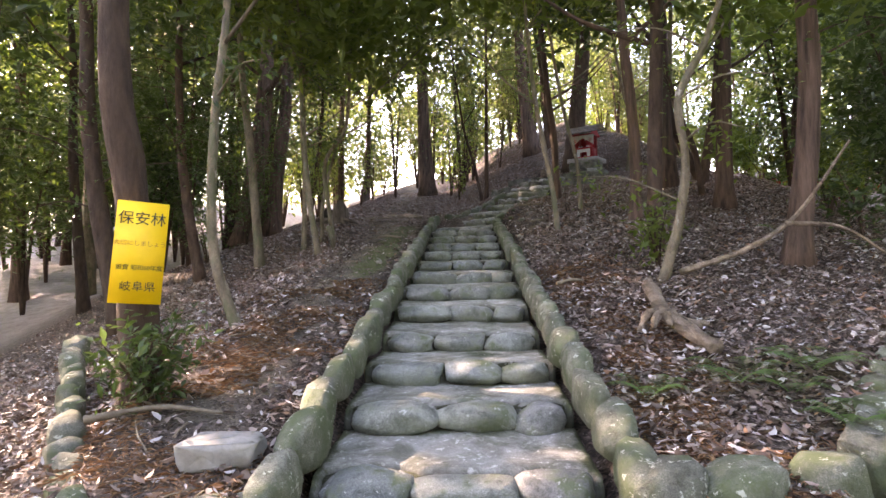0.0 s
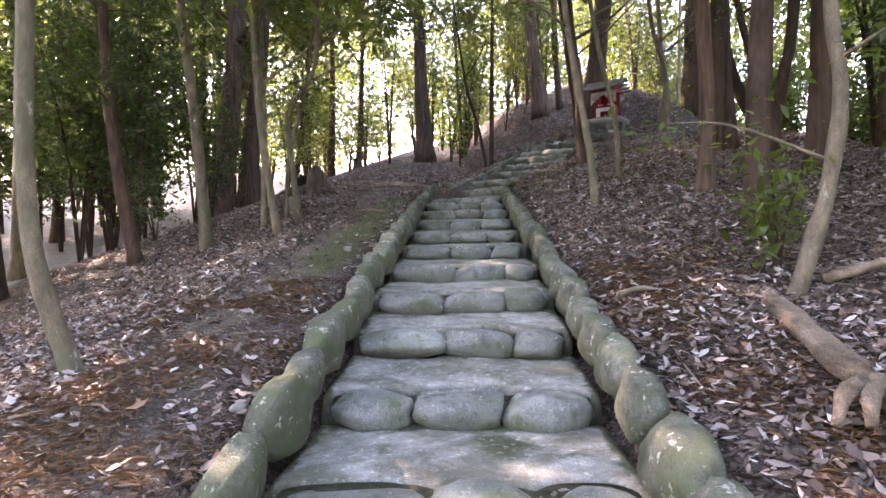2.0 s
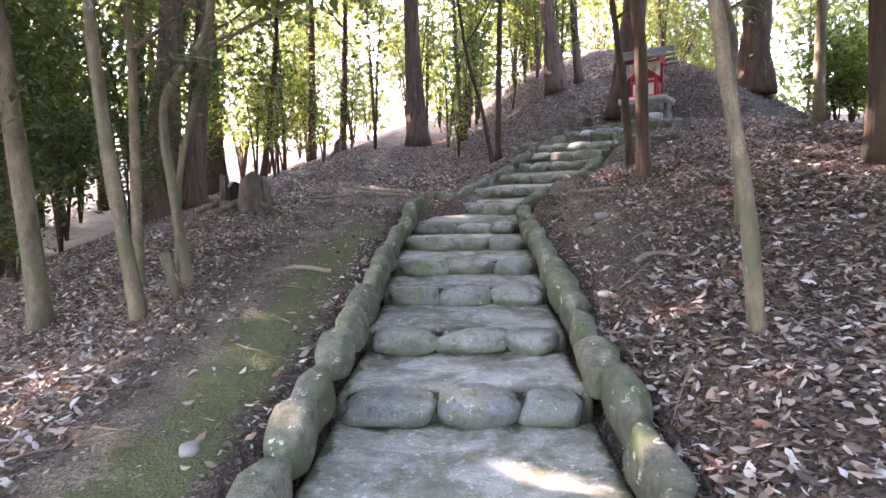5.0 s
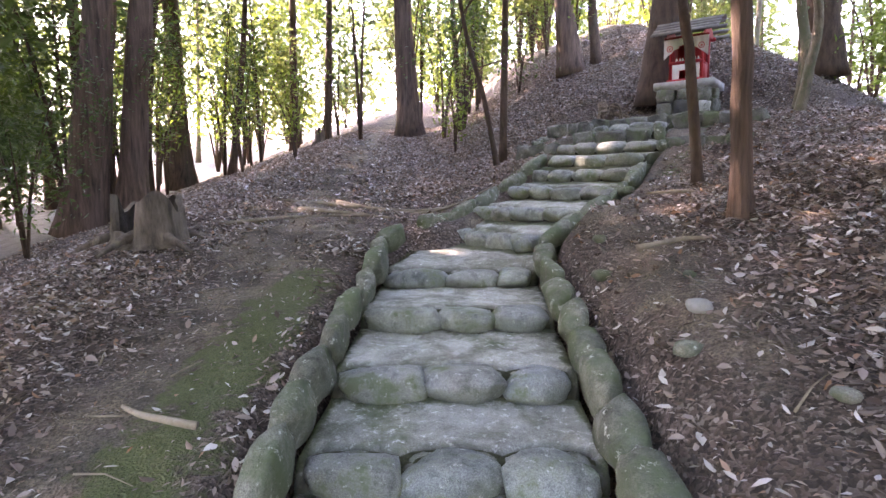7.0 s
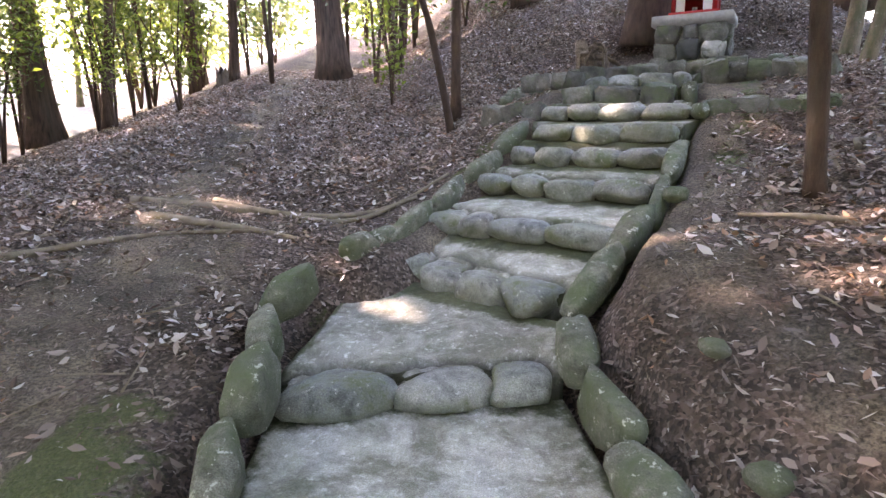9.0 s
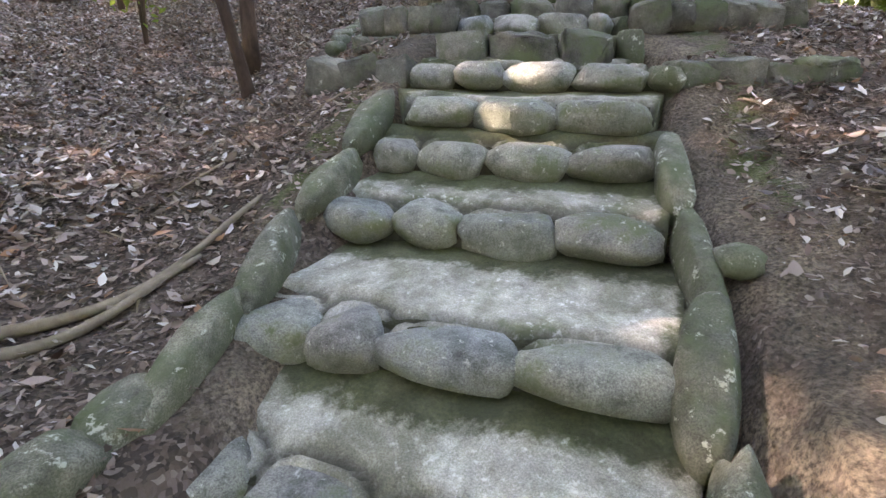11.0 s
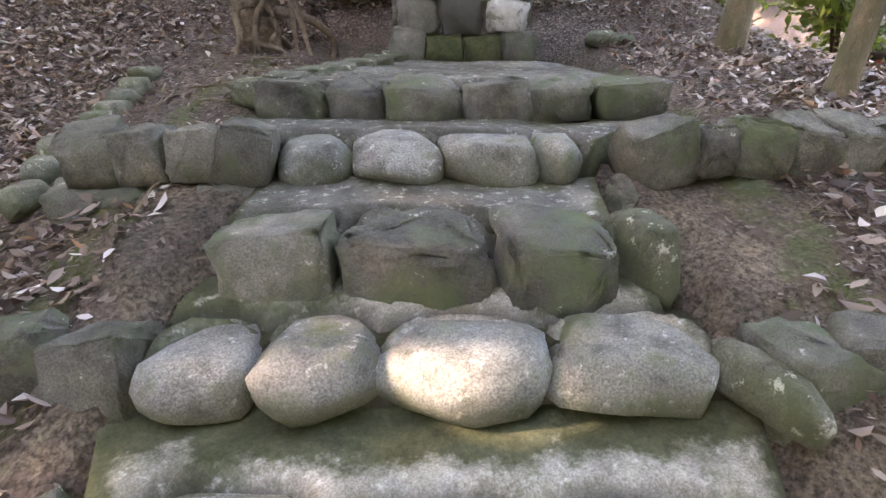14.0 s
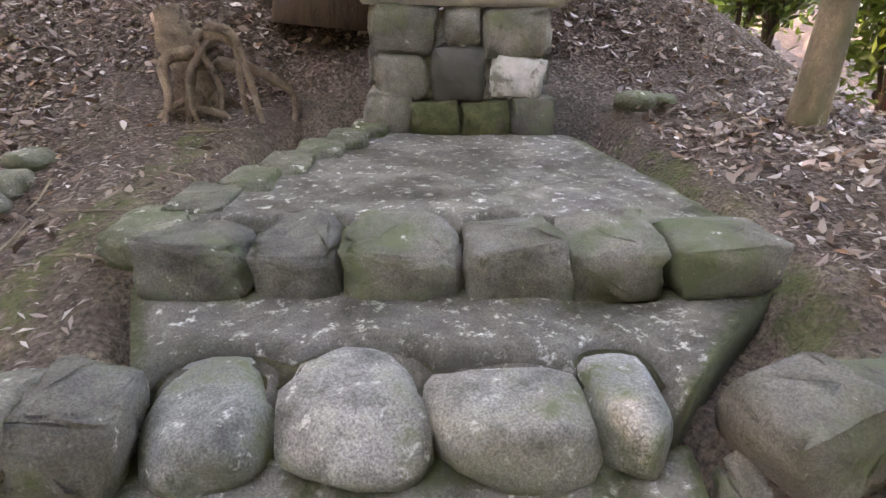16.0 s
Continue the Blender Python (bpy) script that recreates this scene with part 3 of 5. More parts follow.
def riser(cx, cy, ztop, ang, width, cuts, high=0.215, deep=0.29, material=None, pool=None):
    """A row of stones; gives back the outline of each for the mortar behind it."""
    edges = [0, *cuts, 1]
    outlines = []
    for i in range(len(edges) - 1):
        w = (edges[i + 1] - edges[i]) * width
        s = ((edges[i] + edges[i + 1]) / 2 - 0.5) * width
        loose = 2.2 if pool else 1.0
        hh = high * (1 + loose * rng.uniform(-0.1, 0.06))
        dd = deep * rng.uniform(0.9, 1.12)
        k = dd / 2 + rng.uniform(-0.02, 0.02)
        x = cx + math.cos(ang) * s - math.sin(ang) * k
        y = cy + math.sin(ang) * s + math.cos(ang) * k
        turn = math.degrees(ang) + rng.uniform(-4, 4)
        w *= 1.03 if pool else 1.09
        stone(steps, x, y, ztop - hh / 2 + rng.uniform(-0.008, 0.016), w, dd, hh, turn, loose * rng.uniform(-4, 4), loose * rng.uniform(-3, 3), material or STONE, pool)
        outlines.append((x, y, w, dd, radians(turn)))
    return outlines


JOINT = rough_mat("dark_mossy_soil", (0.02, 0.022, 0.012), (0.07, 0.075, 0.04), 30, 0.95, bump=1.0, dist=0.02)


def joint_bed(cx, cy, ztop, ang, width):
    """The dark mossy soil in which a row of stones is bedded."""
    bm = box(width + 0.06, 0.2, 0.24, 0.02, (0, 0.27, -0.24))
    part("joint_bed", bm, JOINT, steps, m=pose(cx, cy, ztop - 0.05, 0, 0, math.degrees(ang)))


for i, (y, z, a, b) in enumerate(LOWER_ROWS):
    laid = riser(mid_x(y), y, z, 0, 2 * HALF - 0.04, (a, b))
    joint_bed(mid_x(y), y, z, 0, 2 * HALF - 0.04)
    if i + 1 < len(LOWER_ROWS):
        y2, z2 = LOWER_ROWS[i + 1][:2]
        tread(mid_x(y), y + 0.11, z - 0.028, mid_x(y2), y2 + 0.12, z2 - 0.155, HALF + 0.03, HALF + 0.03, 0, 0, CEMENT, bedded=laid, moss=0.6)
BEND = (0.40, 13.56, 2.30, radians(-49), 1.42)
tread(mid_x(12.52), 12.63, 2.022, 0.44, 13.62, 2.14, HALF + 0.03, 0.82, 0, radians(-49), CEMENT, bedded=laid, moss=0.9)
joint_bed(*BEND)
laid = riser(*BEND[:2], BEND[2], BEND[3], BEND[4], (0.27, 0.52, 0.76), 0.25, 0.33)
UPPER_ROWS = [   # v, top z, left u, right u, joints
    (11.92, 2.54, -8.04, -6.58, (0.2, 0.37, 0.68)), (12.60, 2.75, -7.94, -6.52, (0.22, 0.43, 0.71)), (13.10, 2.97, -7.84, -6.48, (0.17, 0.42, 0.72)),
    (13.38, 3.16, -7.72, -6.48, (0.3, 0.64)), (13.80, 3.33, -7.8, -6.43, (0.19, 0.4, 0.7)),
]
ANG2 = math.atan2(RIGHT[1], RIGHT[0])
prev = (0.5, 13.65, 2.268, 0.8, radians(-47))
for i, (v, z, ul, ur, cuts) in enumerate(UPPER_ROWS):
    x, y = upper((ul + ur) / 2, v)
    half = (ur - ul) / 2
    xb, yb = upper((ul + ur) / 2, v + 0.12)
    ang = ANG2 - radians((8, 4, 1, 0, 0)[i])
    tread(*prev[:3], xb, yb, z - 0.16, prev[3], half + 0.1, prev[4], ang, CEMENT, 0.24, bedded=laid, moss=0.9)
    laid = riser(x, y, z, ang, ur - ul, cuts, 0.21, 0.29)
    joint_bed(x, y, z, ang, ur - ul)
    xa, ya = upper((ul + ur) / 2, v + 0.1)
    prev = (xa, ya, z - 0.03, half + 0.02, ang)
# the three broad rows at the top
TOP_ROWS = [(14.12, 3.50, -7.7, -6.62, (0.3, 0.7), 0.34, ROCK), (14.66, 3.64, -7.66, -6.58, (0.245, 0.54, 0.84), 0.21, STONE), (15.18, 3.77, -7.86, -6.12, (0.17, 0.31, 0.5, 0.67, 0.82), 0.21, ROCK)]
for v, z, ul, ur, cuts, hh, mat in TOP_ROWS:
    um = (ul + ur) / 2
    half = (ur - ul) / 2
    xb, yb = upper(um, v + 0.12)
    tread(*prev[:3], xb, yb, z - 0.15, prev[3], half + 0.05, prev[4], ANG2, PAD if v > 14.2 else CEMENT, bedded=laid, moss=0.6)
    x, y = upper(um, v)
    laid = riser(x, y, z, ANG2, ur - ul, cuts, hh, 0.31, mat, BLOCKS if mat is ROCK else None)
    joint_bed(x, y, z, ANG2, ur - ul)
    xa, ya = upper(um, v + 0.11)
    prev = (xa, ya, z - 0.02, half + 0.01, ANG2)
xb, yb = upper(-6.95, 16.75)
tread(*prev[:3], xb, yb, 3.75, prev[3], 0.62, prev[4], ANG2, PAD, 0.14, "lichen-spotted cement pad before the shrine", laid, 0.3)


# ---- kerbs along the steps ----
def kerb(name, label, pts, spacing, wide, high, zoff, stuff=KERB, lean=0.0, tilt=-10, long=1.08):
    """A row of upright stones along a line of (x, y) points; each stands in the ground."""
    k = thing(name, label, "kerb", kind="structure")
    line = [Vector((p[0], p[1], 0)) for p in pts]
    dist = 0.0
    for a, b in zip(line, line[1:]):
        length = (b - a).length
        while dist < length:
            p = a.lerp(b, dist / length)
            ang = math.atan2(b.y - a.y, b.x - a.x)
            L = spacing * rng.uniform(0.98, 1.25)
            hgt = high * rng.uniform(0.88, 1.15)
            z = zoff(p.x, p.y) + hgt * 0.18
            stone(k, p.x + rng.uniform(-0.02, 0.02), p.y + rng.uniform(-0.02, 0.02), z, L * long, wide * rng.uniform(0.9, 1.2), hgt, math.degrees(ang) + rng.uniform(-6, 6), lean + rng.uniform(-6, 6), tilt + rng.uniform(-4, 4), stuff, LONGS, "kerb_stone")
            dist += L
        dist -= length
    return k


def lower_z(x, y):
    return 0.172 * y - 0.06


def upper_z(x, y):
    return float(np.interp(x * AHEAD[0] + y * AHEAD[1], V_AT, Z_AT)) + 0.09


kerb("kerb_left", "row of mossy upright kerb stones beside the steps", [(mid_x(2.1) - 0.76, 2.15), (mid_x(7) - 0.75, 7.0), (mid_x(13) - 0.73, 13.3), (-0.34, 13.66)], 0.38, 0.17, 0.30, lambda x, y: lower_z(x, y) - 0.05)
kerb("kerb_right", "row of mossy upright kerb stones beside the steps", [(mid_x(2.2) + 0.77, 2.2), (mid_x(7) + 0.76, 7.0), (mid_x(12.6) + 0.74, 12.6), (1.07, 13.0)], 0.38, 0.18, 0.30, lambda x, y: lower_z(x, y) - 0.05)
kerb("kerb_bend", "low mossy kerb stones at the turn of the steps", [(-0.14, 14.0), (0.1, 14.22)], 0.26, 0.21, 0.25, lambda x, y: 2.3)
kerb("kerb_upper_left", "row of long mossy kerb stones", [(0.22, 14.3), upper(-8.0, 12.5), upper(-7.88, 13.5)], 0.44, 0.14, 0.22, lambda x, y: upper_z(x, y) - 0.1, tilt=-20, long=1.2)
kerb("kerb_upper_right", "row of long mossy kerb stones", [(1.17, 13.08), upper(-6.44, 12.2), upper(-6.40, 13.5)], 0.5, 0.14, 0.22, lambda x, y: upper_z(x, y) - 0.1, tilt=-20, long=1.2)


# ---- rubble walls beside the top rows ----
def rubble_wall(label, u0, u1, v0, v1, base, top, courses, size=0.3, material=ROCK):
    w = thing("rubble_wall", label, "retaining wall", kind="structure")
    n = max(2, round(abs(u1 - u0) / size))
    for c in range(courses):
        for i in range(n):
            t = (i + 0.5 + (0.3 if c % 2 else 0)) / n
            if t > 1:
                continue
            x, y = upper(u0 + (u1 - u0) * t, v0 + (v1 - v0) * t + 0.05 * c)
            hh = (top - base) / courses
            stone(w, x, y, base + hh * (c + 0.45), size * rng.uniform(0.95, 1.3), 0.24, hh * rng.uniform(0.95, 1.25), math.degrees(ANG2) + rng.uniform(-16, 16), rng.uniform(-14, 14), rng.uniform(-18, 18), material, BLOCKS, "wall_stone")
    return w


rubble_wall("low retaining wall of grey mossy rubble", -8.4, -7.72, 14.7, 14.68, 3.3, 3.68, 2, 0.18)
rubble_wall("low retaining wall of grey mossy rubble", -6.5, -5.4, 14.64, 14.8, 3.3, 3.7, 2, 0.19)
rubble_wall("low retaining wall of squared mossy blocks", -6.36, -5.4, 13.9, 14.02, 3.06, 3.34, 1, 0.26)
rubble_wall("low retaining wall of squared mossy blocks", -8.45, -7.8, 14.0, 13.97, 3.1, 3.34, 1, 0.24)
for u, v, z, sx, sy, sz, rz in ((-6.52, 14.3, 3.38, 0.14, 0.34, 0.3, -25), (-6.36, 13.85, 3.24, 0.12, 0.32, 0.16, -10), (-7.88, 14.02, 3.2, 0.14, 0.34, 0.18, -40)):
    x, y = upper(u, v)
    stone(steps, x, y, z, sx, sy, sz, rz, 0, 0, KERB)
edge = thing("pad_edging", "flat mossy stones edging the cement pad", "edging", kind="structure")
for i in range(7):
    x, y = upper(-7.9 + 0.09 * i, 15.45 + 0.22 * i)
    stone(edge, x, y, 3.70 + 0.008 * i, 0.3, 0.2, 0.12, 55, 0, 0, KERB, BLOCKS, "edging_stone")
for i in range(9):
    x, y = upper(-8.6 - 0.03 * i, 14.8 + 0.2 * i)
    stone(edge, x, y, land_z(x, y) + 0.03, 0.22, 0.16, 0.13, 60 + rng.uniform(-20, 20), 0, 0, KERB, None, "edging_stone")


# ---- the shrine on its stone base ----
px, py = upper(-6.9, 16.78)
BASE_Z = 3.73
ped = thing("shrine_pedestal", "squat pedestal of mossy rubble set in mortar under a granite slab", "pedestal", px, py, BASE_Z, math.degrees(ANG2))
part("core", box(0.84, 0.66, 0.66, 0.03, (0, 0.40, -0.06), taper=0.95), CEMENT, ped, "grey mortar core")
FACE = [  # x, z, width, height, material
    (-0.37, 0.10, 0.24, 0.24, ROCK), (-0.13, 0.09, 0.25, 0.19, MOSS), (0.13, 0.09, 0.25, 0.19, MOSS), (0.37, 0.10, 0.22, 0.22, ROCK),
    (-0.3, 0.29, 0.26, 0.24, ROCK), (-0.01, 0.30, 0.27, 0.29, DARKSTONE), (0.29, 0.29, 0.27, 0.22, WHITESTONE),
    (-0.28, 0.51, 0.31, 0.24, ROCK), (0.0, 0.53, 0.18, 0.19, ROCK), (0.26, 0.51, 0.34, 0.24, ROCK)]
for x, z, w, hgt, mat in FACE:
    stone(ped, x, 0.09 - 0.05 * (z < 0.2), z, w * 1.02, 0.2, hgt * 1.04, 0, 0, rng.uniform(-6, 6), mat, BLOCKS, "face_stone")
for side in (-1, 1):
    for y, z in ((0.25, 0.12), (0.55, 0.12), (0.28, 0.34), (0.56, 0.36), (0.4, 0.52)):
        stone(ped, side * 0.40, y, z, 0.16, 0.3, 0.22, 0, 0, 0, ROCK, BLOCKS, "face_stone")
slab = thing("granite_slab", "weathered granite slab capping the rubble pedestal", "slab", px, py, BASE_Z + 0.625, math.degrees(ANG2))
part("slab", box(0.98, 0.82, 0.13, 0.008, (0, 0.41, 0)), GRANITE, slab)

shrine = thing("wayside_shrine", "small vermilion wooden shrine with board roof and white curtain", "shrine", px, py, BASE_Z + 0.755, math.degrees(ANG2))
for sx in (-1, 1):
    for y in (0.17, 0.60):
        part("post", box(0.05, 0.05, 0.74, 0.004, (sx * 0.25, y, 0)), RED, shrine)
part("sill", box(0.60, 0.53, 0.045, 0.004, (0, 0.385, 0)), RED, shrine)
front = bmesh.new()
for a in ((0.11, 0.014, 0.25, 0.0, (-0.165, 0.165, 0.045)), (0.11, 0.014, 0.25, 0.0, (0.165, 0.165, 0.045)), (0.22, 0.014, 0.10, 0.0, (0, 0.165, 0.195))):
    box(a[0], a[1], a[2], a[3], a[4], front)
part("front_panel", front, WHITE, shrine, "white panel with an open hatch", smooth=False)
part("shelf", box(0.52, 0.46, 0.035, 0.003, (0, 0.385, 0.30)), RED, shrine)
part("rail", box(0.56, 0.04, 0.05, 0.003, (0, 0.155, 0.298)), RED, shrine)
part("side_wall", box(0.016, 0.40, 0.70, 0.002, (-0.25, 0.385, 0.03)), RED, shrine)
part("side_wall", box(0.016, 0.40, 0.26, 0.002, (0.25, 0.385, 0.04)), RED, shrine)
part("back_wall", box(0.50, 0.016, 0.70, 0.002, (0, 0.60, 0.03)), RED, shrine)
part("inner_door", box(0.16, 0.02, 0.3, 0.003, (0, 0.42, 0.335)), RED, shrine)
part("beam", box(0.72, 0.05, 0.06, 0.004, (0, 0.15, 0.70)), RED, shrine)
part("beam", box(0.72, 0.05, 0.06, 0.004, (0, 0.62, 0.70)), RED, shrine)
for sx in (-1, 1):
    gable = bmesh.new()
    vs = [gable.verts.new((sx * 0.30 + dx, y, z)) for dx in (-0.012, 0.012) for y, z in ((0.02, 0.74), (0.76, 0.74), (0.39, 0.97))]
    gable.faces.new(vs[:3])
    gable.faces.new(vs[3:][::-1])
    for i in range(3):
        j = (i + 1) % 3
        gable.faces.new((vs[i], vs[j], vs[3 + j], vs[3 + i]))
    part("gable", gable, RED, shrine, smooth=False)
for side in (-1, 1):
    for k in range(4):
        t = (k + 0.5) / 4
        y = 0.39 + side * (0.50 - 0.44 * t)
        z = 0.735 + 0.27 * t
        part("roof_board", box(1.06, 0.155, 0.022, 0.003), ROOFWOOD, shrine, m=pose(0, y, z + 0.02, -side * -31 if side > 0 else 31, 0, 0))
part("ridge", box(1.12, 0.10, 0.06, 0.006, (0, 0.39, 1.0)), ROOFWOOD, shrine)
curtain = bmesh.new()
nu, nv = 32, 10
rows = []
for j in range(nv + 1):
    row = []
    for i in range(nu + 1):
        s = 2 * i / nu - 1
        drop = 0.09 + 0.24 * abs(s) ** 1.3
        row.append(curtain.verts.new((s * 0.36, 0.118 + 0.016 * math.sin(i * 1.5) * (0.3 + j / nv), 0.72 - drop * j / nv)))
    rows.append(row)
for j in range(nv):
    for i in range(nu):
        curtain.faces.new((rows[j][i], rows[j][i + 1], rows[j + 1][i + 1], rows[j + 1][i]))
cur = part("curtain", curtain, CLOTH, shrine, "white cloth curtain tied up in the middle")
mod = cur.modifiers.new("thickness", "SOLIDIFY")
mod.thickness = 0.004
for sx in (-1, 1):
    ring = bmesh.new()
    for k in range(24):
        a = 2 * math.pi * k / 24
        a2 = 2 * math.pi * (k + 1) / 24
        q = [ring.verts.new((sx * 0.255 + r * math.cos(t), 0.09, 0.56 + r * math.sin(t))) for r, t in ((0.05, a), (0.05, a2), (0.038, a2), (0.038, a))]
        ring.faces.new(q)
    for k in range(3):
        q = [ring.verts.new((sx * 0.255 + dx, 0.09, 0.54 + dz + 0.012 * k)) for dx, dz in ((-0.025, 0.012), (0, -0.006), (0.025, 0.012), (0, 0.006))]
        ring.faces.new(q)
    part("crest", ring, CREST, cur, "red flame crest dyed on the cloth", smooth=False)
    zig = bmesh.new()
    for k in range(3):
        box(0.035, 0.004, 0.045, 0, (sx * 0.11 + (0.012 if k % 2 else -0.012), 0.088, 0.63 - 0.042 * k), zig)
    part("paper_streamer", zig, WHITE, shrine, "white folded paper streamer", smooth=False)


def lathe(profile, sides=14):
    bm = bmesh.new()
    rings = [[bm.verts.new((r * math.cos(2 * math.pi * k / sides), r * math.sin(2 * math.pi * k / sides), z)) for k in range(sides)] for r, z in profile]
    for a, b in zip(rings, rings[1:]):
        for k in range(sides):
            bm.faces.new((a[k], a[(k + 1) % sides], b[(k + 1) % sides], b[k]))
    bm.faces.new(rings[0][::-1])
    bm.faces.new(rings[-1])
    return bm


def offering(x, y, z, profile, mat, label, name, category):
    m = pose(px, py, BASE_Z + 0.755, 0, 0, math.degrees(ANG2)) @ Vector((x, y, z))
    return tagged(part(name, lathe(profile), mat, m=pose(*m)), label, category, "offerings in the shrine")


for i, x in enumerate((-0.17, -0.12, -0.07, 0.08, 0.13, 0.18)):
    offering(x, 0.22 + 0.02 * (i % 2), 0.336, ((0.016, 0), (0.02, 0.03), (0.012, 0.055), (0.009, 0.075)), WHITE, "small white porcelain offering flask on the shrine shelf", "offering_flask", "flask")
offering(0.0, 0.26, 0.046, ((0.03, 0), (0.034, 0.05), (0.03, 0.06)), GRANITE, "small grey incense pot in the shrine hatch", "incense_pot", "pot")


# ---- trees ----
def fractal_z(x, y):
    return land_z(x, y) + 0.045 * noise.fractal(Vector((x * 1.1, y * 1.1, 0)), 0.8, 2.0, 5)


nrs = np.random.RandomState(11)


def clump_points(centres, n, r, squash=0.7):
    c = np.asarray(centres, float)
    return c[nrs.randint(len(c), size=n)] + nrs.normal(size=(n, 3)) * np.array([r, r, r * squash])


CROWNS = []
for i in range(5):
    cs = [(nrs.normal() * 1.5, nrs.normal() * 1.5, nrs.uniform(-2.2, 2.2)) for k in range(26)]
    me = leaf_mesh("crown", clump_points(cs, 2500, 0.5), 0.25, nrs, 0.25)
    me.materials.append((LEAF_DARK, LEAF_MID, LEAF_DARK, LEAF_BRIGHT, LEAF_MID)[i])
    CROWNS.append(me)


def tree(label, x, y, r, keys, bark, height=9.0, crown=0, crown_size=1.0, flare=1.35, sides=10, name="tree", category="tree", twigs=0, twig_mat=None, group="", low=1.6, knob=0.16):
    """A trunk through keys (sideways, up), carried on to its full height, with limbs and a leafy crown."""
    z = fractal_z(x, y) - 0.08
    t = thing(name, label, category, x, y, z, 0, group)
    pts = [(0, 0, 0)] + [(dx, 0.06 * noise.noise(Vector((x, y, k * 1.7))), dz + 0.08) for k, (dx, dz) in enumerate(keys)]
    lx, ly, lz = pts[-1]
    ax, _, az = pts[-2]
    slope = (lx - ax) / max(lz - az, 0.2) * 0.55
    if lz < height - 0.6:
        pts += [(lx + slope * (height - lz) * 0.5, ly + 0.15 * nrs.normal(), lz + (height - lz) * 0.5), (lx + slope * (height - lz), ly + 0.3 * nrs.normal(), height)]
    line = curve_pts(pts, 7)
    rad = []
    for p in line:
        k = p.z / height
        rad.append(r * (1 - 0.72 * max(k, 0)) * (1 + (flare - 1) * math.exp(-max(p.z, 0) / (r * 2.2))))
    part("trunk", tube(line, rad, sides, knob, x + y), bark, t)
    top = line[-1]
    for k in range(3):
        j = int(len(line) * (0.55 + 0.14 * k))
        p = line[j]
        a = nrs.uniform(0, 6.28)
        L = (0.9 + 0.5 * nrs.rand()) * crown_size * 1.3
        q = [p, p + Vector((math.cos(a) * L * 0.5, math.sin(a) * L * 0.5, L * 0.3)), p + Vector((math.cos(a) * L, math.sin(a) * L, L * 0.75))]
        part("limb", tube(curve_pts(q, 4), np.linspace(rad[j] * 0.55, 0.012, 9), 6, 0.1, k), bark, t)
    if crown is not None:
        cr = new("crown", CROWNS[crown % 5])
        cr.parent = t
        tagged(cr, kind="stuff")
        cr.matrix_basis = pose(top.x, top.y, top.z - 0.5, 0, 0, nrs.uniform(0, 360)) @ Matrix.Scale(crown_size, 4)
    for k in range(twigs):
        zz = nrs.uniform(low, min(height * 0.75, 5.5))
        p = min(line, key=lambda q: abs(q.z - zz))
        a = nrs.uniform(0, 6.28)
        L = nrs.uniform(0.5, 1.3)
        e = p + Vector((math.cos(a) * L, math.sin(a) * L, nrs.uniform(-0.1, 0.45)))
        mid = p.lerp(e, 0.5) + Vector((0, 0, 0.12))
        tw = part("branch", tube(curve_pts([p, mid, e], 4), np.linspace(0.014, 0.004, 9), 5, 0.1, k), bark, t)
        n = 90
        s = nrs.rand(n, 1) ** 0.7
        cpts = np.array(p) * (1 - s) + np.array(e) * s + nrs.normal(size=(n, 3)) * 0.16
        tagged(part("leaf_spray", leaf_mesh("leaf_spray", cpts, 0.075, nrs, 0.35), twig_mat or LEAF_DARK, tw, smooth=False), kind="stuff")
    return t


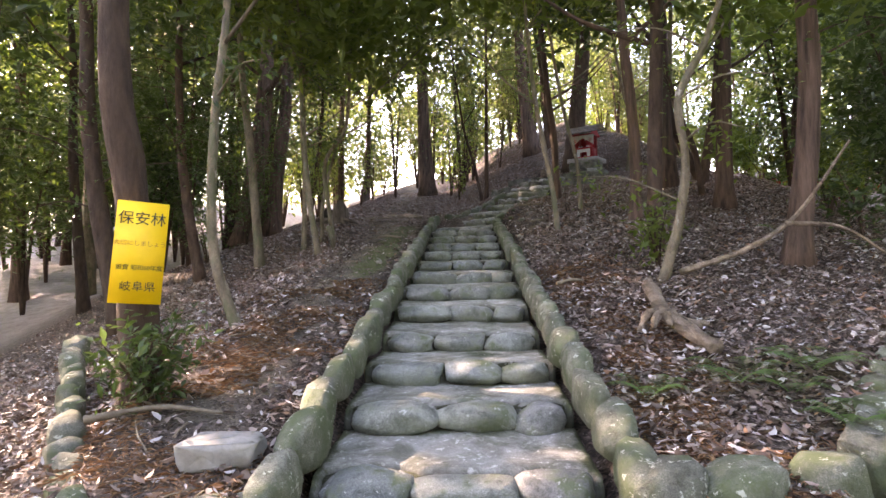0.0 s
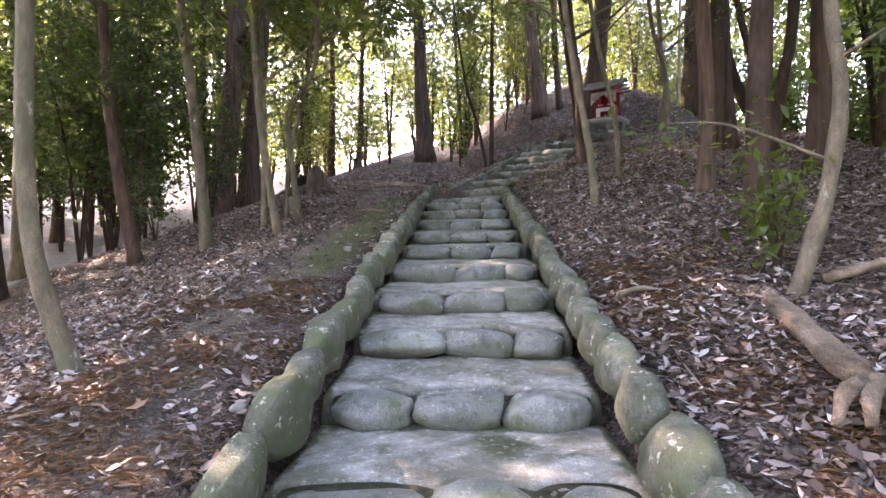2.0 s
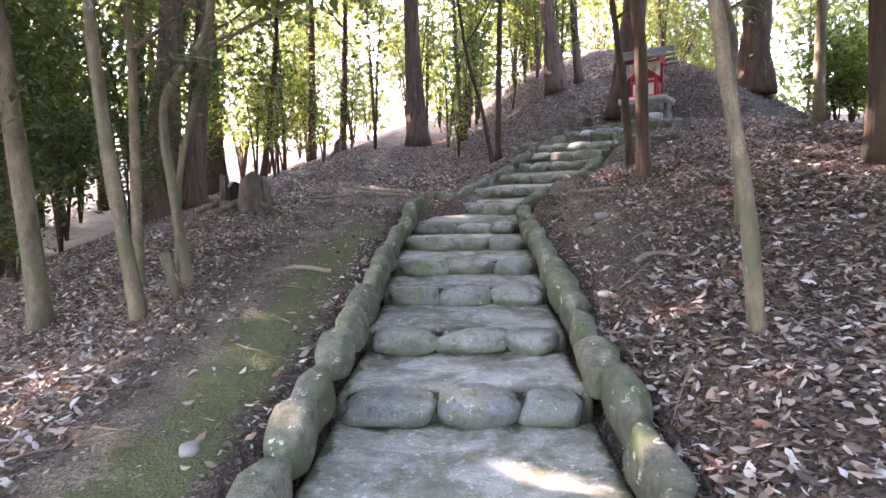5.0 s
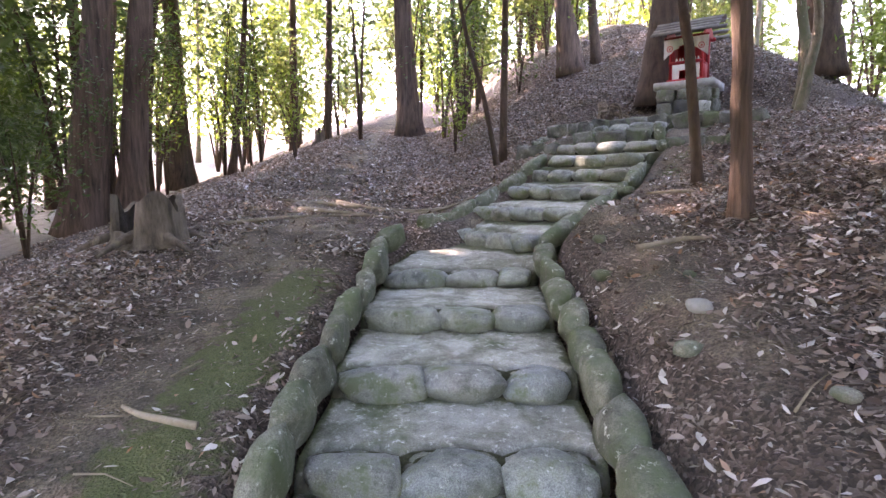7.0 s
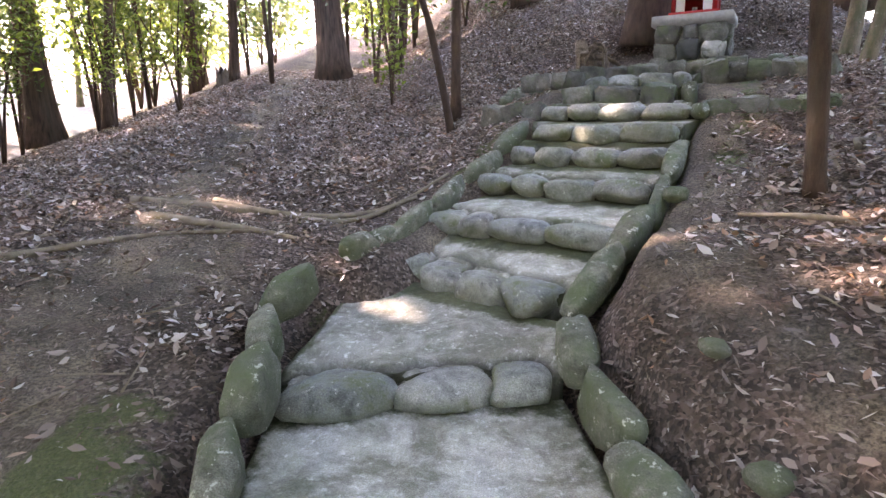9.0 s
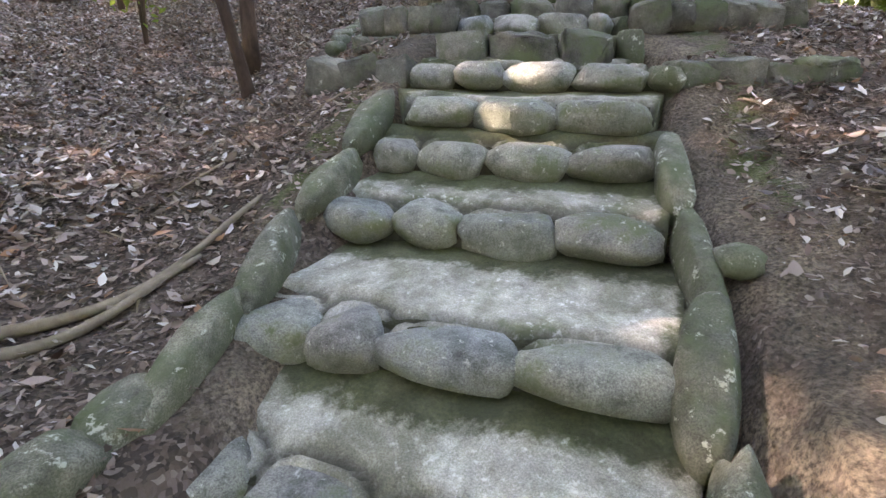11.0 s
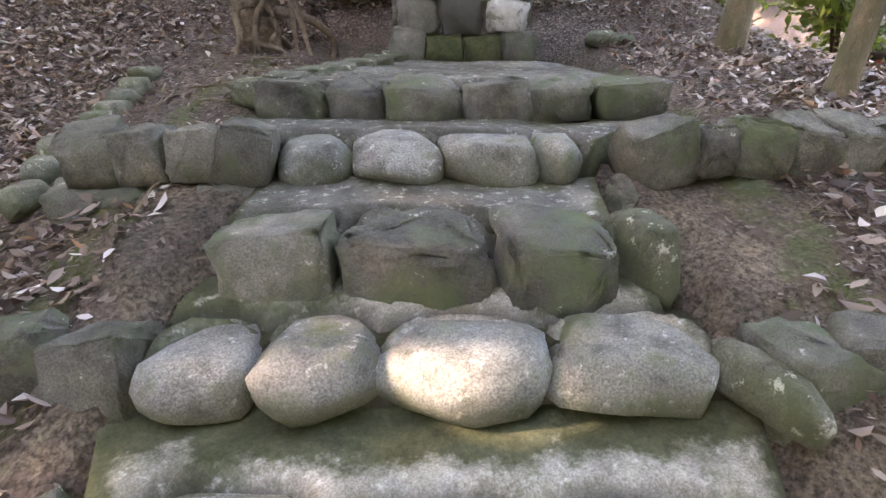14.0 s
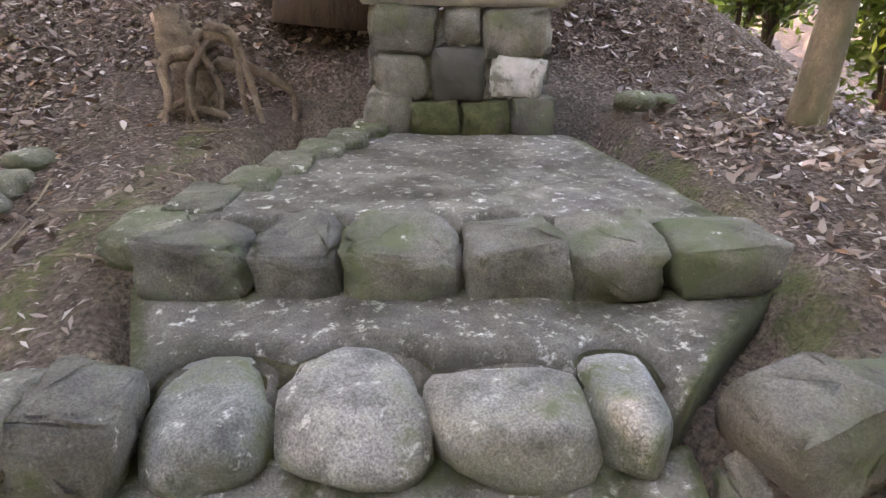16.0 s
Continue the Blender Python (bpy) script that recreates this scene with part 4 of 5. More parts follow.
TREES = [  # x, y, radius, trunk line, bark, height, crown, size, twigs, label
    (-1.8, 3.15, 0.112, [(-0.07, 1.22), (-0.15, 2.27)], DARKBARK, 9, 0, 1.1, 0, "dark smooth-barked tree with ivy at its foot carrying the sign"),
    (-4.4, 7.2, 0.13, [(-0.37, 2.3), (-0.48, 4.2)], DARKBARK, 9, 2, 1.1, 18, "dark leaning tree with low leafy branches"),
    (-1.9, 4.9, 0.052, [(-0.24, 0.72), (-0.2, 1.95), (-0.1, 2.95)], PALEBARK, 7, 1, 0.9, 4, "slim pale tree bent at the foot"),
    (-3.6, 10.2, 0.095, [(-0.16, 2.1), (-0.3, 3.5)], PALEBARK, 8, 1, 1.0, 5, "slim pale mottled tree on the slope"),
    (-4.9, 10.6, 0.105, [(-0.32, 1.9), (-0.44, 3.9)], DARKBARK, 9, 2, 1.0, 14, "dark leaning tree on the slope"),
    (-7.7, 11.3, 0.12, [(-0.21, 3.0)], DARKBARK, 9, 0, 1.2, 8, "dark tree at the foot of the slope"),
    (-2.35, 9.6, 0.062, [(-0.19, 1.26), (-0.27, 2.5)], PALEBARK, 6, 1, 0.8, 5, "slim pale tree beside the worn track"),
    (-7.0, 18.3, 0.36, [(0.35, 2.2), (0.62, 4.4)], CEDAR, 13, 2, 1.5, 18, "massive fluted cedar trunk on the slope"),
    (-6.2, 18.6, 0.26, [(0.2, 2.2), (0.5, 4.4)], CEDAR, 13, 0, 1.5, 18, "tall cedar growing close to a larger one"),
    (-8.6, 25.5, 0.33, [(-0.05, 5.0)], CEDAR, 13, 0, 1.5, 18, "tall straight cedar at the far edge"),
    (-7.6, 21.5, 0.12, [(0.33, 3.2), (0.55, 4.5)], DARKBARK, 9, 1, 1.1, 5, "slim dark tree at the edge of the wood"),
    (-6.4, 24.0, 0.11, [(0.5, 3.4)], DARKBARK, 9, 3, 1.2, 6, "slim leaning tree at the edge of the wood"),
    (-1.3, 24.7, 0.32, [(-0.14, 3.6)], CEDAR, 13, 2, 1.4, 2, "straight reddish cedar lit from one side"),
    (0.23, 23.6, 0.085, [(-0.22, 3.3)], DARKBARK, 8, 3, 1.0, 6, "thin dark tree above the steps"),
    (1.0, 18.45, 0.075, [(0.04, 2.7)], DARKBARK, 8, 3, 0.9, 5, "thin tree beside the upper steps"),
    (0.85, 17.4, 0.05, [(-0.25, 1.2), (-0.55, 2.3)], DARKBARK, 6, 3, 0.7, 4, "thin leaning dark tree beside the upper steps"),
    (3.2, 23.5, 0.28, [(-0.33, 2.5)], CEDAR, 12, 2, 1.4, 2, "leaning cedar on the upper slope"),
    (3.9, 23.7, 0.14, [(-0.2, 2.4)], DARKBARK, 10, 3, 1.2, 3, "slender tree close to a leaning cedar"),
    (2.48, 13.2, 0.056, [(-0.13, 1.17), (-0.22, 1.68)], DARKBARK, 7, 1, 0.8, 0, "slim straight tree at the edge of the steps"),
    (2.2, 11.77, 0.076, [(-0.03, 0.7), (-0.08, 1.5), (-0.2, 2.6)], CEDAR, 10, 0, 1.2, 4, "straight young cedar with stringy red bark"),
    (5.3, 16.6, 0.085, [(0.05, 0.9), (-0.05, 1.7)], PALEBARK, 8, 1, 0.9, 4, "slim pale tree on the bank"),
    (7.0, 18.9, 0.33, [(-0.07, 1.2), (-0.05, 3.0)], DARKBARK, 13, 0, 1.5, 0, "huge dark tree with flared roots"),
    (3.95, 19.0, 0.31, [(0.19, 1.95), (0.42, 4.0)], DARKBARK, 13, 2, 1.5, 0, "big dark leaning tree behind the shrine"),
    (4.19, 10.86, 0.15, [(-0.09, 1.91)], CEDAR, 12, 2, 1.3, 2, "reddish cedar with one side in the sun"),
    (5.36, 13.87, 0.08, [(-0.01, 2.0)], PALEBARK, 8, 1, 0.9, 3, "slim pale tree on the leafy slope"),
    (4.8, 15.74, 0.07, [(0.1, 0.5), (0.2, 1.37), (-0.1, 2.55)], PALEBARK, 7, 1, 0.9, 3, "slim pale bowed tree near the shrine"),
    (4.33, 9.67, 0.06, [(-0.14, 0.82), (-0.46, 1.66)], DARKBARK, 6, 2, 0.8, 3, "thin dark curved tree on the slope"),
    (4.68, 10.53, 0.093, [(0.2, 1.08), (0.31, 1.75)], DARKBARK, 8, 2, 1.0, 3, "dark leaning tree on the slope"),
    (2.6, 7.8, 0.085, [(0.02, 0.83), (-0.03, 1.66), (-0.15, 3.1)], CEDAR, 11, 0, 1.2, 0, "cedar with stringy bark and spreading foot"),
    (2.4, 6.4, 0.095, [(0.0, 0.93), (0.05, 1.87)], DARKBARK, 11, 2, 1.2, 3, "stout dark smooth-barked tree"),
    (4.21, 8.62, 0.13, [(0.06, 2.83)], CEDAR, 11, 0, 1.2, 2, "straight cedar on the leafy slope"),
    (3.55, 5.65, 0.12, [(0.18, 1.61), (0.18, 2.81)], CEDAR, 10, 2, 1.2, 5, "cedar with peeling bark leaning at its foot"),
    (4.96, 11.12, 0.1, [(-0.58, 1.16), (-0.7, 2.4)], DARKBARK, 7, 2, 0.9, 3, "dark tree leaning hard over the slope"),
    (1.56, 8.0, 0.042, [(-0.08, 0.6), (-0.19, 1.25), (-0.34, 2.2)], PALEBARK, 6, 1, 0.7, 2, "thin crooked pale tree near the kerb"),
    (2.22, 9.58, 0.038, [(-0.06, 0.85), (-0.3, 1.9)], PALEBARK, 6, 1, 0.7, 0, "very thin pale tree with a bowed top"),
    (-4.8, 29.0, 0.16, [(0.13, 1.6)], CEDAR, 11, 3, 1.3, 0, "reddish trunk in the sun at the end of the track"),
    (-2.55, 10.6, 0.036, [(0.06, 0.9), (0.33, 2.0), (0.5, 3.0)], PALEBARK, 8, 0, 1.0, 3, "pale pole-like leaning tree"),
    (-2.85, 10.45, 0.055, [(0.03, 1.0), (0.03, 1.96)], PALEBARK, 6, 0, 0.8, 4, "slim mottled tree beside the track"),
]
for x, y, r, keys, bark, height, crown, size, twigs, label in TREES:
    tree(label, x, y, r, keys, bark, height, crown, size, 1.55 if bark is CEDAR else 1.3, 12 if r > 0.1 else 8, twigs=twigs)
# the crooked pale tree in front and the twisted one beside the stump
tree("pale crooked tree with peeling bark and glossy shoots", 2.1, 5.4, 0.052, [(0.2, 0.6), (0.27, 1.2), (0.22, 1.8), (0.48, 2.32), (0.7, 3.0)], PALEBARK, 5, 1, 0.7, twigs=7, twig_mat=LEAF_MID, low=0.5, knob=0.3)
tree("twisted pale tree forking near the stump", -2.19, 10.08, 0.045, [(-0.09, 0.74), (-0.16, 1.27), (-0.09, 1.62), (0.2, 2.05), (0.3, 2.6)], PALEBARK, 5.5, 1, 0.8, twigs=3, knob=0.3)

# forest beyond, seeded; trees out of view are added to shade the steps
far_rng = random.Random(21)
FAR = []
while len(FAR) < 103:
    # the last eight are added on the left to shade the slope
    a, d = far_rng.uniform(-180, 180) if len(FAR) < 95 else far_rng.uniform(-110, -30), far_rng.uniform(9, 40)
    x, y = d * math.sin(radians(a)), 10 + d * math.cos(radians(a))
    if (-7.2 < x < 7.2 and -6 < y < 26) or (-9 < x < 5 and y > 0 and abs(a) < 14 and d < 26):
        continue
    if any((x - p) ** 2 + (y - q) ** 2 < 3 for p, q in FAR):
        continue
    FAR.append((x, y))
for k, (x, y) in enumerate(FAR):
    if y > 20 and -6 < x < 12 and k % 2:
        continue
    bark = far_rng.choice((CEDAR, DARKBARK, DARKBARK, PALEBARK))
    hgt = far_rng.uniform(8, 14)
    ahead = abs(math.atan2(x, y - 10)) < 0.9 and y > 18
    tree("slender forest tree with a dense evergreen crown", x, y, far_rng.uniform(0.07, 0.22), [(far_rng.uniform(-0.3, 0.3), hgt * 0.4)], bark, hgt, 3 if ahead else far_rng.choice((0, 1, 2)), far_rng.uniform(1.1, 1.6), 1.3, 8, twigs=3 if math.hypot(x, y - 8) < 20 else 0, twig_mat=LEAF_MID if ahead else LEAF_DARK, group="forest trees")


# ---- shrubs ----
def shrub(label, x, y, height, r, n, size, mat, stems=5, name="shrub", z0=0.25):
    z = fractal_z(x, y) - 0.05
    s = thing(name, label, "shrub", x, y, z)
    ends = []
    for k in range(stems):
        a = nrs.uniform(0, 6.28)
        e = Vector((math.cos(a) * r * nrs.uniform(0.3, 0.9), math.sin(a) * r * nrs.uniform(0.3, 0.9), height * nrs.uniform(0.6, 1)))
        q = curve_pts([(0, 0, 0), (e.x * 0.3, e.y * 0.3, e.z * 0.5), e], 4)
        part("stem", tube(q, np.linspace(0.012 + 0.006 * height, 0.004, 9), 5, 0.1, k), DARKBARK, s)
        ends += [tuple(q[i]) for i in range(3, 9)]
    ends = [e for e in ends if e[2] > z0 * height * 0.6] + [(nrs.normal() * r * 0.45, nrs.normal() * r * 0.45, height * nrs.uniform(z0, 0.95)) for k in range(8)]
    tagged(part("foliage", leaf_mesh("foliage", clump_points(ends, n, r * 0.22 + 0.03), size, nrs, 0.25), mat, s, smooth=False), kind="stuff")
    return s


shr = random.Random(8)
for k in range(40):   # dark understorey down the slope
    x, y = shr.uniform(-17, -7.2), shr.uniform(8, 27)
    if y < 16 and shr.random() < 0.85:
        continue
    shrub("dense dark evergreen shrub on the slope", x, y, shr.uniform(4.5, 8.5), shr.uniform(1.1, 1.9), 3000, 0.15, LEAF_DARK, 5, z0=0.42)
for k in range(46):   # bright growth beyond the steps
    x, y = shr.uniform(-20, 16), shr.uniform(27, 43)
    if -6.2 < x < -2.6 and y < 34:
        continue
    if k % 3 == 0:
        shrub("tall thin dark evergreen at the edge of the wood", shr.uniform(-13, 3), shr.uniform(24, 31), shr.uniform(4, 9), 1.1, 900, 0.15, LEAF_DARK, 3, z0=0.4)
    shrub("sunlit yellow-green shrub beyond the slope", x, y, shr.uniform(3.0, 9.5), shr.uniform(1.4, 2.8), 1500, 0.19, LEAF_BRIGHT if shr.random() < 0.6 else LEAF_MID, 6, z0=0.25)
for k in range(14):
    x, y = shr.uniform(7.5, 14), shr.uniform(5, 22)
    shrub("dark evergreen shrub in the shade", x, y, shr.uniform(1.6, 3.6), shr.uniform(0.8, 1.3), 2000, 0.13, LEAF_DARK if shr.random() < 0.6 else LEAF_MID, 5, z0=0.15)
for k in range(15):
    x, y = shr.uniform(5.8, 12), shr.uniform(5, 13)
    shrub("tall dark evergreen shrub in the shade", x, y, shr.uniform(3.5, 7), shr.uniform(1.0, 1.6), 1900, 0.14, LEAF_DARK, 5, z0=0.2)
for k in range(10):
    x, y = shr.uniform(-10.5, -6.2), shr.uniform(8, 18)
    shrub("tall dark evergreen with bare lower stems", x, y, shr.uniform(5, 8), shr.uniform(1.2, 1.8), 3000, 0.13, LEAF_DARK, 4, z0=0.45)
for k in range(15):
    x, y = shr.uniform(-9, 4.5), shr.uniform(19.5, 27)
    if -5.2 < x < -1.6:
        continue
    shrub("thin sapling with leafy upper branches", x, y, shr.uniform(4, 6.5), shr.uniform(1.0, 1.6), 1000, 0.12, LEAF_MID if shr.random() < 0.7 else LEAF_DARK, 3, z0=0.45)
for x, y, hgt, r, n, mat in ((-5.6, 12.4, 1.6, 0.8, 900, LEAF_DARK), (-5.8, 15.3, 2.6, 1.0, 1500, LEAF_DARK), (4.9, 6.6, 1.2, 0.5, 500, LEAF_DARK), (5.4, 8.0, 1.1, 0.6, 500, LEAF_MID), (0.1, 19.9, 1.8, 0.6, 450, LEAF_MID), (-3.5, 20.5, 2.6, 0.9, 900, LEAF_MID), (-5.5, 22.5, 3.2, 1.0, 1200, LEAF_MID), (2.2, 5.75, 0.8, 0.32, 260, LEAF_MID), (6.3, 11.5, 1.0, 0.5, 350, LEAF_MID), (1.9, 24.5, 2.6, 0.8, 700, LEAF_BRIGHT)):
    shrub("leafy understorey shrub among the trees", x, y, hgt, r, n, 0.085, mat, 4)
shrub("glossy ivy and sprouts round the foot of a tree", -1.68, 2.95, 0.55, 0.3, 700, 0.06, LEAF_DARK, 9, "ivy_clump", 0.1)

# far wood all round; the unseen arc behind the walk is added for the light
ring = []
for k in range(1500):
    a, d = nrs.uniform(0, 2 * math.pi), nrs.uniform(38, 54)
    x, y = d * math.sin(a), 10 + d * math.cos(a)
    ring.append((x, y, float(hill(np.float64(x), np.float64(y))) + 10 * nrs.rand() ** 1.0 * 1.4))
me = leaf_mesh("far_wood", clump_points(ring, 110000, 1.0), 0.62, nrs, 0.2)
tagged(part("far_wood", me, LEAF_BRIGHT, smooth=False), "distant sunlit woodland closing off the hillside", "woodland", kind="stuff")


# ---- stump, dead wood, stones, sign ----
def ragged_stump(label, x, y, r, hgt, hollow=True, mat=STUMP, roots=6, name="tree_stump"):
    z = fractal_z(x, y) - 0.06
    s = thing(name, label, "stump", x, y, z)
    bm = bmesh.new()
    n = 40
    prof = [(1.25, 0.0), (1.08, 0.12), (1.0, 0.5), (0.97, 1.0), (0.78, 0.98), (0.66, 0.2)]
    rings = []
    for k, (f, zz) in enumerate(prof):
        ring = []
        for i in range(n):
            a = 2 * math.pi * i / n
            w = 1 + 0.16 * noise.noise(Vector((math.cos(a) * 2, math.sin(a) * 2, x))) + 0.05 * math.sin(a * 9)
            top = 1 + 0.45 * noise.noise(Vector((math.cos(a) * 1.4, math.sin(a) * 1.4, y)))
            gap = 0.3 if hollow and 3.7 < a < 4.8 and 0.4 < zz <= 1 else 1
            ring.append(bm.verts.new((math.cos(a) * r * f * w, math.sin(a) * r * f * w, hgt * zz * (top if zz > 0.3 else 1) * gap)))
        rings.append(ring)
    for a, b in zip(rings[:4], rings[1:]):
        for i in range(n):
            bm.faces.new((a[i], a[(i + 1) % n], b[(i + 1) % n], b[i]))
    # inner wall and floor, a separate part in near-black wood
    pit = bmesh.new()
    inner = [[pit.verts.new(v.co) for v in ring] for ring in rings[4:]]
    for i in range(n):
        pit.faces.new((inner[0][i], inner[0][(i + 1) % n], inner[1][(i + 1) % n], inner[1][i]))
    pit.faces.new(inner[1])
    part("bole", bm, mat, s)
    part("rotten_core", pit, INNERWOOD, s, "dark inside of the stump's hollow")
    for k in range(roots):
        a = 2 * math.pi * k / roots + 0.4
        L = r * nrs.uniform(1.7, 2.6)
        q = curve_pts([(math.cos(a) * r * 0.8, math.sin(a) * r * 0.8, hgt * 0.25), (math.cos(a) * r * 1.3, math.sin(a) * r * 1.3, 0.09), (math.cos(a) * L, math.sin(a) * L, -0.02)], 4)
        part("root", tube(q, np.linspace(r * 0.2, 0.02, 9), 6, 0.25, k), mat, s)
    return s


ragged_stump("hollow rotten tree stump on the slope", -2.9, 13.3, 0.33, 0.46)
tangle = thing("root_stump", "old root stump in the bank with bare tangled roots", "stump", 3.05, 18.75, fractal_z(3.05, 18.75) - 0.1)
part("bole", tube(curve_pts([(0, 0.1, 0), (-0.05, 0.15, 0.35), (-0.12, 0.22, 0.62)], 5), np.linspace(0.15, 0.08, 11), 12, 0.5, 2), DEADWOOD, tangle)
for k in range(11):
    a = nrs.uniform(3.3, 6.2)
    L = nrs.uniform(0.2, 0.5)
    h0 = nrs.uniform(0.15, 0.6)
    q = curve_pts([(nrs.normal() * 0.06, 0, h0), (math.cos(a) * L * 0.5 + nrs.normal() * 0.07, math.sin(a) * L * 0.35, h0 * 0.9), (math.cos(a) * L * 0.75 + nrs.normal() * 0.08, math.sin(a) * L * 0.6, h0 * 0.45), (math.cos(a) * L + nrs.normal() * 0.1, math.sin(a) * L, -0.12)], 4)
    part("root", tube(q, np.linspace(nrs.uniform(0.025, 0.045), 0.01, 13), 6, 0.4, k), DEADWOOD, tangle)
ragged_stump("small sawn stump in the litter", -3.35, 4.7, 0.09, 0.2, False, STUMP, 3)
ragged_stump("little broken stump at the end of the track", -4.3, 26.0, 0.16, 0.5, False, STUMP, 4)
snag = thing("dead_trunk", "weathered grey dead trunk lying with a hollow knot", "dead wood", 1.75, 4.3, fractal_z(1.75, 4.3))
part("log", tube(curve_pts([(0.28, 1.3, 0.32), (0.12, 0.6, 0.2), (0.0, 0.0, 0.12), (0.02, -0.5, 0.02), (0.06, -0.75, -0.04)], 6), np.linspace(0.07, 0.05, 25), 10, 0.35, 3), DEADWOOD, snag)
for k in range(6):
    a = -2.6 + 0.42 * k
    part("root_stub", tube(curve_pts([(0.0, -0.15, 0.1), (0.14 * math.cos(a) - 0.06, -0.15 + 0.12 * math.sin(a), 0.15 - 0.015 * k), (0.3 * math.cos(a) - 0.05, -0.2 + 0.2 * math.sin(a), 0.03 + 0.02 * (k % 3))], 5), np.linspace(0.055, 0.016, 11), 8, 0.6, k), DEADWOOD, snag)
branch = thing("fallen_branch", "long pale bare branch propped in the litter", "branch", 3.2, 5.2, fractal_z(3.2, 5.2))
part("stick", tube(curve_pts([(-0.9, 0.25, 0.1), (-0.35, 0.1, 0.3), (0.1, 0.0, 0.62), (0.55, -0.1, 1.3)], 6), np.linspace(0.035, 0.012, 19), 7, 0.2, 1), DEADWOOD, branch)
part("fork", tube(curve_pts([(0.0, 0.0, 0.55), (0.45, -0.1, 0.5), (0.85, -0.2, 0.2)], 6), np.linspace(0.022, 0.01, 13), 6, 0.2, 2), DEADWOOD, branch)
for i, (x, y, L, a) in enumerate(((1.75, 11.4, 0.9, 20), (1.5, 9.2, 0.5, 35), (-1.5, 2.75, 0.7, 10), (1.3, 5.6, 0.35, 5), (2.2, 12.9, 0.6, 150), (-1.2, 10.2, 0.5, 160), (3.1, 13.6, 0.6, 40))):
    t = thing("fallen_stick", "bare brown stick lying in the litter", "stick", x, y, fractal_z(x, y) + 0.02, a, "fallen sticks")
    part("stick", tube(curve_pts([(-L / 2, 0, 0), (0, 0.06, 0.035), (L / 2, -0.03, 0.01)], 5), np.linspace(0.022, 0.01, 11), 6, 0.25, i), ROOT, t)
roots = thing("surface_roots", "bare roots crossing the trodden soil", "roots", -0.9, 14.7, 0)
for i, q in enumerate((((-1.2, 0.5), (-0.2, 0.25), (0.6, -0.05), (1.2, 0.3)), ((-0.9, 0.1), (-0.1, -0.25), (0.35, -0.55)), ((-0.5, 0.4), (0.2, 0.1), (0.9, 0.15), (1.5, 0.6)), ((-1.6, -0.7), (-0.8, -0.35), (0.0, -0.3)))):
    line = curve_pts([(a, b, fractal_z(a - 0.9, b + 14.7) + 0.015) for a, b in q], 7)
    part("root", tube(line, np.linspace(0.05 - 0.006 * i, 0.012, len(line)), 7, 0.25, i), ROOT, roots)
flag = thing("flat_stone", "squared grey flat stone lying in the litter", "stone", -1.0, 2.42, fractal_z(-1.0, 2.42), 8)
stone(flag, 0, 0, 0.05, 0.38, 0.26, 0.14, 0, 0, 0, GRANITE, BLOCKS, "slab")
kerb("bed_kerb_left", "curving row of mossy round stones round the bed", [(-0.72, 2.1), (-1.35, 1.95), (-1.75, 2.4), (-2.5, 3.5), (-3.1, 4.5)], 0.19, 0.15, 0.26, lambda x, y: 0.172 * y - 0.2)
kerb("bed_kerb_right", "row of lichened boulders at the front of the bed", [(0.95, 2.1), (1.75, 2.15)], 0.30, 0.26, 0.36, lambda x, y: 0.2)
bw = thing("bed_wall", "mossy stone wall dropping to a sunken way", "retaining wall", kind="structure")
for i in range(12):
    for c in range(2):
        x, y = 1.86 + 0.19 * i, 2.3 + 0.222 * i
        stone(bw, x + 0.03 * c, y, 0.02 + 0.3 * c + 0.035 * i, 0.34, 0.22, 0.34, 49 + rng.uniform(-8, 8), rng.uniform(-8, 8), 0, KERB, BLOCKS, "wall_stone")
for i in range(10):
    stone(bw, 4.4 + 0.12 * i, 4.3 + 0.36 * i, 0.25 + 0.03 * i, 0.4, 0.3, 0.4, 60, 0, 0, ROCK, None, "wall_stone")
for i, (x, y, d, mat) in enumerate(((1.12, 9.15, 0.14, GRANITE), (-1.0, 7.6, 0.14, GRANITE), (-0.82, 4.35, 0.11, GRANITE), (1.28, 10.3, 0.2, KERB), (1.45, 10.6, 0.2, GRANITE), (1.55, 11.0, 0.13, ROCK), (1.2, 11.6, 0.22, KERB), (1.3, 12.1, 0.18, KERB), (1.97, 13.8, 0.28, KERB), (4.95, 17.35, 0.34, KERB), (5.15, 17.3, 0.22, KERB), (1.6, 9.7, 0.15, ROCK))):
    t = thing("loose_stone", "loose rounded stone in the soil", "stone", x, y, fractal_z(x, y), nrs.uniform(0, 180), "loose stones")
    stone(t, 0, 0, d * 0.1, d * 0.75, d * 0.62, d * 0.42, 0, 0, 0, mat if mat is not WHITE else WHITESTONE, CHIPS, "stone")

sign = thing("forest_sign", "yellow metal forest notice tied to a trunk", "sign", -1.71, 2.99, 1.345, 17)
board = part("board", box(0.27, 0.004, 0.59, 0.0015, (0, 0, -0.295)), YELLOW, sign)
sign.matrix_basis = pose(-1.71, 2.97, 1.345, -4, 5, 26)


